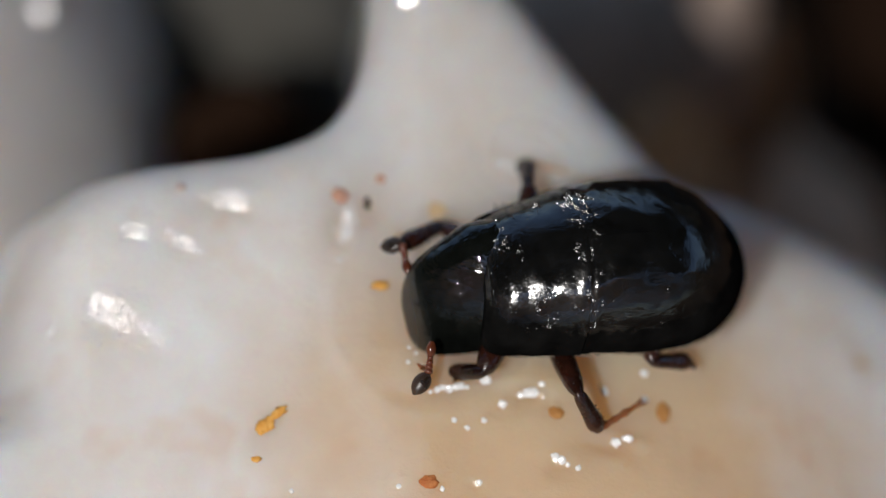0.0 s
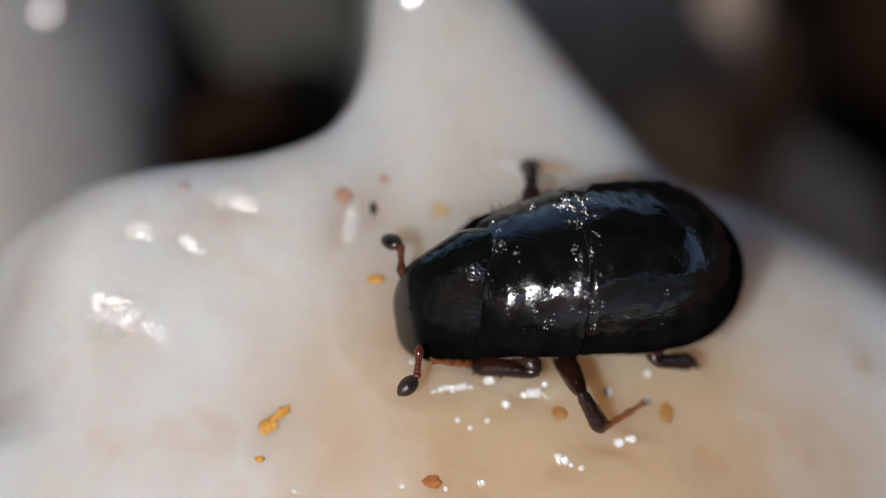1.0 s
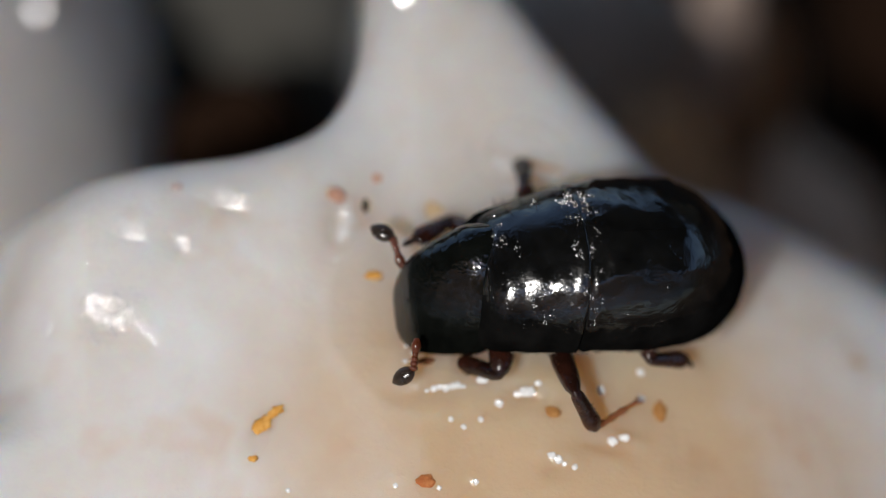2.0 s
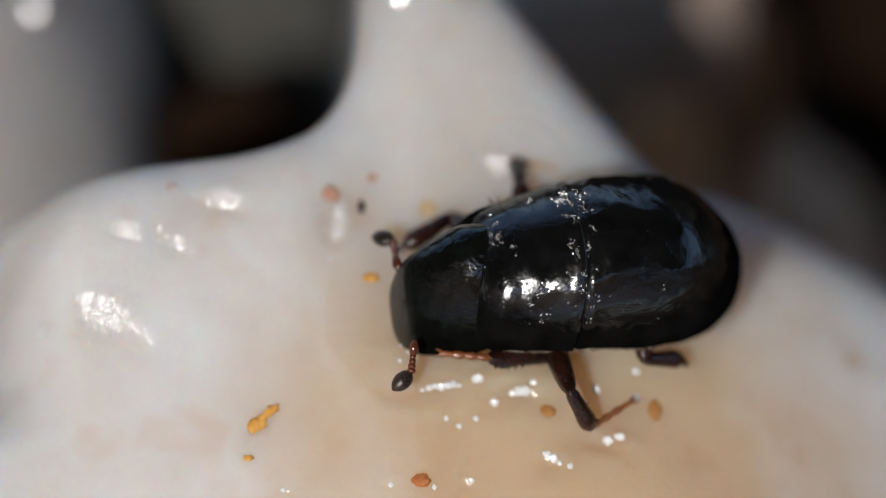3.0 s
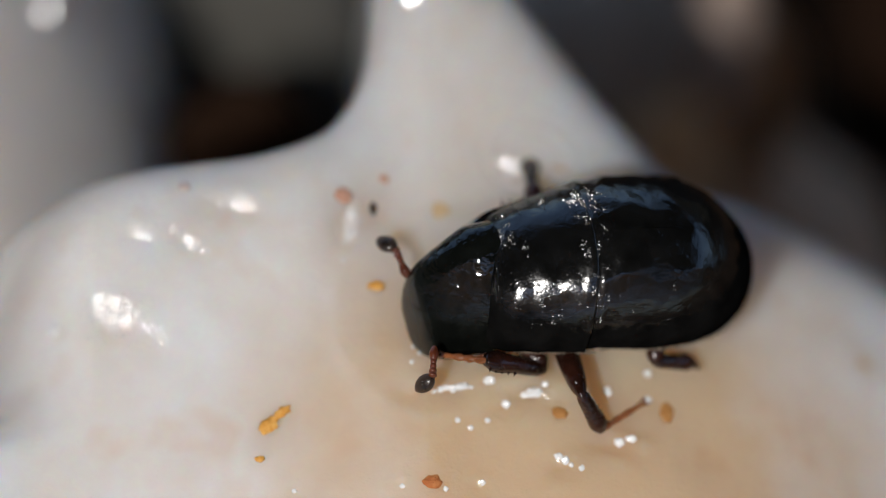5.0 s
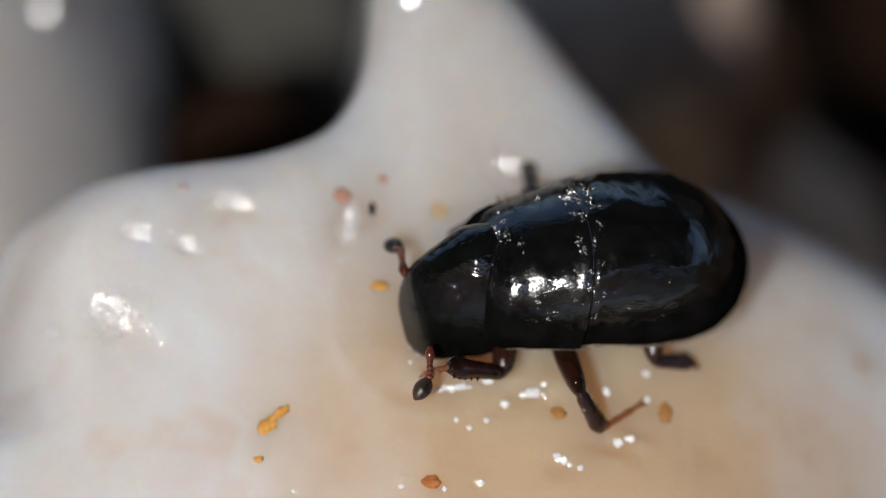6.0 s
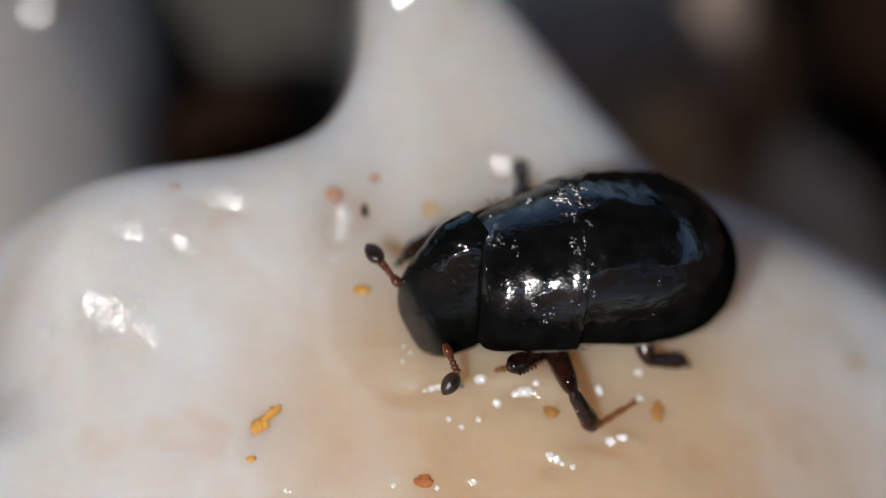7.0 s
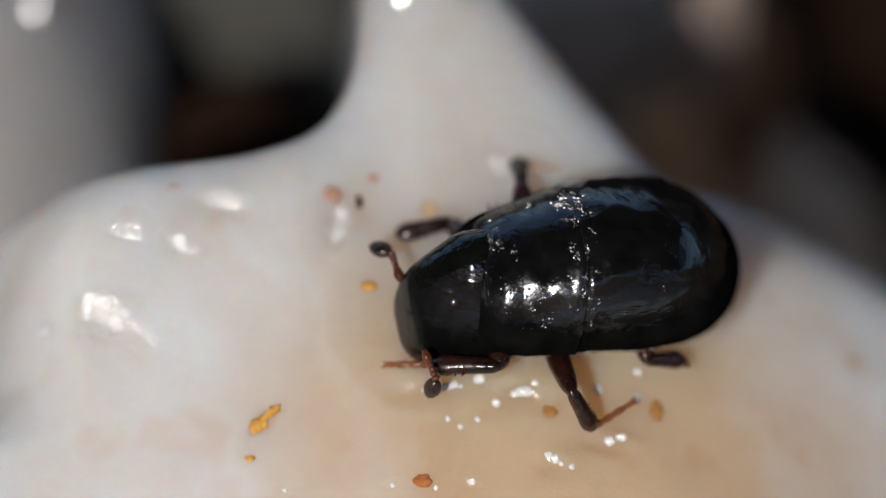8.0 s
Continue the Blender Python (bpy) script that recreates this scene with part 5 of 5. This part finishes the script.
    walk(near_midleg[1], [
        (0, aim((-0.353, -1.521, 0.625), (-0.095, -1.816, 0.178))),
        (0.5, aim((-0.336, -1.535, 0.588), (-0.081, -1.832, 0.142))),
        (1, aim((-0.316, -1.513, 0.636), (-0.061, -1.810, 0.190))),
        (1.5, aim((-0.356, -1.522, 0.623), (-0.097, -1.815, 0.176))),
        (3, aim((-0.394, -1.535, 0.594), (-0.134, -1.828, 0.147))),
        (3.5, aim((-0.371, -1.544, 0.569), (-0.115, -1.841, 0.123))),
        (4, aim((-0.376, -1.546, 0.566), (-0.119, -1.842, 0.119))),
        (4.5, aim((-0.385, -1.545, 0.569), (-0.123, -1.837, 0.122))),
        (6, aim((-0.299, -1.574, 0.463), (-0.033, -1.864, 0.017))),
        (6.5, aim((-0.336, -1.566, 0.502), (-0.070, -1.855, 0.056))),
        (7, aim((-0.280, -1.571, 0.469), (-0.016, -1.861, 0.023))),
        (7.5, aim((-0.257, -1.565, 0.477), (0.007, -1.856, 0.031))),
        (8, aim((-0.397, -1.520, 0.629), (-0.144, -1.819, 0.183))),
    ])
    walk(near_midleg[2], [
        (0, aim((-0.095, -1.816, 0.178), (0.460, -1.538, 0.124))),
        (0.5, aim((-0.081, -1.832, 0.142), (0.477, -1.557, 0.088))),
        (1, aim((-0.061, -1.810, 0.190), (0.497, -1.536, 0.135))),
        (1.5, aim((-0.097, -1.815, 0.176), (0.457, -1.533, 0.122))),
        (3, aim((-0.134, -1.828, 0.147), (0.419, -1.546, 0.094))),
        (3.5, aim((-0.115, -1.841, 0.123), (0.442, -1.566, 0.070))),
        (4, aim((-0.119, -1.842, 0.119), (0.437, -1.564, 0.066))),
        (4.5, aim((-0.123, -1.837, 0.122), (0.428, -1.551, 0.069))),
        (6, aim((-0.033, -1.864, 0.017), (0.515, -1.571, -0.035))),
        (6.5, aim((-0.070, -1.855, 0.056), (0.478, -1.562, 0.003))),
        (7, aim((-0.016, -1.861, 0.023), (0.534, -1.572, -0.028))),
        (7.5, aim((0.007, -1.856, 0.031), (0.557, -1.567, -0.021))),
        (8, aim((-0.144, -1.819, 0.183), (0.415, -1.548, 0.129))),
    ])
    walk(far_midleg[0], [
        (0, aim((-0.450, 0.620, 0.450), (-0.388, 1.250, 0.581))),
        (0.5, aim((-0.450, 0.620, 0.450), (-0.346, 1.256, 0.501))),
        (1, aim((-0.450, 0.620, 0.450), (-0.359, 1.206, 0.706))),
        (1.5, aim((-0.450, 0.620, 0.450), (-0.410, 1.255, 0.563))),
        (3, aim((-0.450, 0.620, 0.450), (-0.438, 1.265, 0.484))),
        (3.5, aim((-0.450, 0.620, 0.450), (-0.373, 1.262, 0.450))),
        (4, aim((-0.450, 0.620, 0.450), (-0.389, 1.263, 0.439))),
        (4.5, aim((-0.450, 0.620, 0.450), (-0.439, 1.266, 0.437))),
        (6, aim((-0.450, 0.620, 0.450), (-0.385, 1.248, 0.311))),
        (6.5, aim((-0.450, 0.620, 0.450), (-0.421, 1.257, 0.346))),
        (7, aim((-0.450, 0.620, 0.450), (-0.351, 1.247, 0.329))),
        (7.5, aim((-0.450, 0.620, 0.450), (-0.331, 1.247, 0.347))),
        (8, aim((-0.450, 0.620, 0.450), (-0.399, 1.250, 0.586))),
    ])
    walk(far_midleg[1], [
        (0, aim((-0.388, 1.250, 0.581), (-0.269, 1.679, 0.248))),
        (0.5, aim((-0.346, 1.256, 0.501), (-0.224, 1.684, 0.169))),
        (1, aim((-0.359, 1.206, 0.706), (-0.236, 1.634, 0.373))),
        (1.5, aim((-0.410, 1.255, 0.563), (-0.293, 1.685, 0.231))),
        (3, aim((-0.438, 1.265, 0.484), (-0.323, 1.695, 0.152))),
        (3.5, aim((-0.373, 1.262, 0.450), (-0.251, 1.690, 0.118))),
        (4, aim((-0.389, 1.263, 0.439), (-0.269, 1.692, 0.107))),
        (4.5, aim((-0.439, 1.266, 0.437), (-0.326, 1.697, 0.105))),
        (6, aim((-0.385, 1.248, 0.311), (-0.277, 1.680, -0.021))),
        (6.5, aim((-0.421, 1.257, 0.346), (-0.313, 1.689, 0.014))),
        (7, aim((-0.351, 1.247, 0.329), (-0.241, 1.679, -0.003))),
        (7.5, aim((-0.331, 1.247, 0.347), (-0.221, 1.678, 0.015))),
        (8, aim((-0.399, 1.250, 0.586), (-0.275, 1.677, 0.253))),
    ])
    walk(far_midleg[2], [
        (0, aim((-0.269, 1.679, 0.248), (0.157, 1.511, 0.230))),
        (0.5, aim((-0.224, 1.684, 0.169), (0.200, 1.512, 0.155))),
        (1, aim((-0.236, 1.634, 0.373), (0.189, 1.466, 0.350))),
        (1.5, aim((-0.293, 1.685, 0.231), (0.134, 1.520, 0.213))),
        (3, aim((-0.323, 1.695, 0.152), (0.104, 1.529, 0.138))),
        (3.5, aim((-0.251, 1.690, 0.118), (0.173, 1.517, 0.107))),
        (4, aim((-0.269, 1.692, 0.107), (0.156, 1.521, 0.096))),
        (4.5, aim((-0.326, 1.697, 0.105), (0.102, 1.532, 0.094))),
        (6, aim((-0.277, 1.680, -0.021), (0.139, 1.494, 0.027))),
        (6.5, aim((-0.313, 1.689, 0.014), (0.102, 1.502, 0.064))),
        (7, aim((-0.241, 1.679, -0.003), (0.174, 1.490, 0.046))),
        (7.5, aim((-0.221, 1.678, 0.015), (0.193, 1.489, 0.066))),
        (8, aim((-0.275, 1.677, 0.253), (0.149, 1.505, 0.235))),
    ])
    walk(near_hindleg[0], [
        (0, aim((0.750, -0.550, 0.320), (0.654, -1.142, 0.410))),
        (0.5, aim((0.750, -0.550, 0.320), (0.679, -1.152, 0.349))),
        (1, aim((0.750, -0.550, 0.320), (0.693, -1.145, 0.426))),
        (1.5, aim((0.750, -0.550, 0.320), (0.645, -1.140, 0.417))),
        (3, aim((0.750, -0.550, 0.320), (0.614, -1.140, 0.360))),
        (3.5, aim((0.750, -0.550, 0.320), (0.653, -1.149, 0.300))),
        (4, aim((0.750, -0.550, 0.320), (0.645, -1.147, 0.301))),
        (4.5, aim((0.750, -0.550, 0.320), (0.623, -1.143, 0.332))),
        (6, aim((0.750, -0.550, 0.320), (0.716, -1.140, 0.181))),
        (6.5, aim((0.750, -0.550, 0.320), (0.669, -1.148, 0.260))),
        (7, aim((0.750, -0.550, 0.320), (0.738, -1.142, 0.187))),
        (7.5, aim((0.750, -0.550, 0.320), (0.753, -1.149, 0.224))),
        (8, aim((0.750, -0.550, 0.320), (0.623, -1.140, 0.380))),
    ])
    walk(near_hindleg[1], [
        (0, aim((0.654, -1.142, 0.410), (1.171, -1.084, 0.128))),
        (0.5, aim((0.679, -1.152, 0.349), (1.197, -1.096, 0.067))),
        (1, aim((0.693, -1.145, 0.426), (1.210, -1.090, 0.144))),
        (1.5, aim((0.645, -1.140, 0.417), (1.161, -1.077, 0.134))),
        (3, aim((0.614, -1.140, 0.360), (1.131, -1.077, 0.078))),
        (3.5, aim((0.653, -1.149, 0.300), (1.170, -1.093, 0.018))),
        (4, aim((0.645, -1.147, 0.301), (1.162, -1.089, 0.019))),
        (4.5, aim((0.623, -1.143, 0.332), (1.139, -1.077, 0.050))),
        (6, aim((0.716, -1.140, 0.181), (1.231, -1.068, -0.100))),
        (6.5, aim((0.669, -1.148, 0.260), (1.184, -1.076, -0.021))),
        (7, aim((0.738, -1.142, 0.187), (1.254, -1.073, -0.094))),
        (7.5, aim((0.753, -1.149, 0.224), (1.269, -1.080, -0.058))),
        (8, aim((0.623, -1.140, 0.380), (1.140, -1.088, 0.098))),
    ])
    walk(near_hindleg[2], [
        (0, aim((1.171, -1.084, 0.128), (1.230, -1.162, 0.087))),
        (0.5, aim((1.197, -1.096, 0.067), (1.256, -1.175, 0.026))),
        (1, aim((1.210, -1.090, 0.144), (1.269, -1.168, 0.103))),
        (1.5, aim((1.161, -1.077, 0.134), (1.222, -1.155, 0.093))),
        (3, aim((1.131, -1.077, 0.078), (1.191, -1.155, 0.037))),
        (3.5, aim((1.170, -1.093, 0.018), (1.229, -1.172, -0.022))),
        (4, aim((1.162, -1.089, 0.019), (1.221, -1.168, -0.022))),
        (4.5, aim((1.139, -1.077, 0.050), (1.199, -1.155, 0.010))),
        (6, aim((1.231, -1.068, -0.100), (1.284, -1.160, -0.104))),
        (6.5, aim((1.184, -1.076, -0.021), (1.236, -1.169, -0.025))),
        (7, aim((1.254, -1.073, -0.094), (1.305, -1.166, -0.098))),
        (7.5, aim((1.269, -1.080, -0.058), (1.320, -1.173, -0.061))),
        (8, aim((1.140, -1.088, 0.098), (1.199, -1.167, 0.057))),
    ])
    walk(far_hindleg[0], [
        (0, aim((0.750, 0.550, 0.320), (0.832, 0.989, 0.401))),
        (0.5, aim((0.750, 0.550, 0.320), (0.873, 0.986, 0.324))),
        (1, aim((0.750, 0.550, 0.320), (0.870, 0.958, 0.478))),
        (1.5, aim((0.750, 0.550, 0.320), (0.806, 0.991, 0.411))),
        (3, aim((0.750, 0.550, 0.320), (0.778, 1.002, 0.331))),
        (3.5, aim((0.750, 0.550, 0.320), (0.846, 0.991, 0.275))),
        (4, aim((0.750, 0.550, 0.320), (0.829, 0.994, 0.273))),
        (4.5, aim((0.750, 0.550, 0.320), (0.776, 1.002, 0.300))),
        (6, aim((0.750, 0.550, 0.320), (0.826, 0.983, 0.210))),
        (6.5, aim((0.750, 0.550, 0.320), (0.790, 0.995, 0.241))),
        (7, aim((0.750, 0.550, 0.320), (0.859, 0.979, 0.220))),
        (7.5, aim((0.750, 0.550, 0.320), (0.879, 0.978, 0.241))),
        (8, aim((0.750, 0.550, 0.320), (0.830, 0.995, 0.358))),
    ])
    walk(far_hindleg[1], [
        (0, aim((0.832, 0.989, 0.401), (1.285, 0.968, 0.162))),
        (0.5, aim((0.873, 0.986, 0.324), (1.327, 0.963, 0.085))),
        (1, aim((0.870, 0.958, 0.478), (1.323, 0.934, 0.238))),
        (1.5, aim((0.806, 0.991, 0.411), (1.259, 0.974, 0.171))),
        (3, aim((0.778, 1.002, 0.331), (1.232, 0.986, 0.092))),
        (3.5, aim((0.846, 0.991, 0.275), (1.300, 0.967, 0.037))),
        (4, aim((0.829, 0.994, 0.273), (1.283, 0.973, 0.035))),
        (4.5, aim((0.776, 1.002, 0.300), (1.230, 0.988, 0.062))),
        (6, aim((0.826, 0.983, 0.210), (1.280, 0.975, -0.028))),
        (6.5, aim((0.790, 0.995, 0.241), (1.245, 0.986, 0.003))),
        (7, aim((0.859, 0.979, 0.220), (1.314, 0.967, -0.018))),
        (7.5, aim((0.879, 0.978, 0.241), (1.333, 0.966, 0.003))),
        (8, aim((0.830, 0.995, 0.358), (1.283, 0.968, 0.119))),
    ])
    walk(far_hindleg[2], [
        (0, aim((1.285, 0.968, 0.162), (1.426, 0.949, 0.131))),
        (0.5, aim((1.327, 0.963, 0.085), (1.467, 0.943, 0.055))),
        (1, aim((1.323, 0.934, 0.238), (1.464, 0.914, 0.207))),
        (1.5, aim((1.259, 0.974, 0.171), (1.400, 0.956, 0.141))),
        (3, aim((1.232, 0.986, 0.092), (1.373, 0.968, 0.062))),
        (3.5, aim((1.300, 0.967, 0.037), (1.441, 0.947, 0.007))),
        (4, aim((1.283, 0.973, 0.035), (1.424, 0.953, 0.005))),
        (4.5, aim((1.230, 0.988, 0.062), (1.371, 0.971, 0.031))),
        (6, aim((1.280, 0.975, -0.028), (1.397, 0.917, 0.036))),
        (6.5, aim((1.245, 0.986, 0.003), (1.386, 0.971, -0.027))),
        (7, aim((1.314, 0.967, -0.018), (1.431, 0.909, 0.046))),
        (7.5, aim((1.333, 0.966, 0.003), (1.474, 0.950, -0.027))),
        (8, aim((1.283, 0.968, 0.119), (1.424, 0.948, 0.089))),
    ])
    # the glint by the far foot: its facets tip into the light and back
    for drop in ripples:
        x, y, z = (c / MM for c in drop.matrix_basis.translation)
        walk(drop, [(t, at(x, y, z, tip, -8, 0)) for t, tip in ((0, 2), (1.7, 4), (2.7, 27), (4, 28.6), (5.8, 28.6), (7, 28.6), (8, 22))])
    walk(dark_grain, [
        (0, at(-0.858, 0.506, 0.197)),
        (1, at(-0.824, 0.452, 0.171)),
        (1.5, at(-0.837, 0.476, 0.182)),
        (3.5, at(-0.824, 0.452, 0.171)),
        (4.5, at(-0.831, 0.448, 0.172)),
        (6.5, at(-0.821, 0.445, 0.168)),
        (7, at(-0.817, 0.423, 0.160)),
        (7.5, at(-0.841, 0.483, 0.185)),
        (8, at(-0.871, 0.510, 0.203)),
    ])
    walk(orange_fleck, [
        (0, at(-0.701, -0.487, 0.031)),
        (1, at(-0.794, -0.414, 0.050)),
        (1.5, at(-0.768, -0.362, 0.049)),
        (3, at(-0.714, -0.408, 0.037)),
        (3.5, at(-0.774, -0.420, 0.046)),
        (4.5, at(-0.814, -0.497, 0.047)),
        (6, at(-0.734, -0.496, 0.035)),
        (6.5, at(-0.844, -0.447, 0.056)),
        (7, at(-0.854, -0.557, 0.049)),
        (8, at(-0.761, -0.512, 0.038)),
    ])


motions()
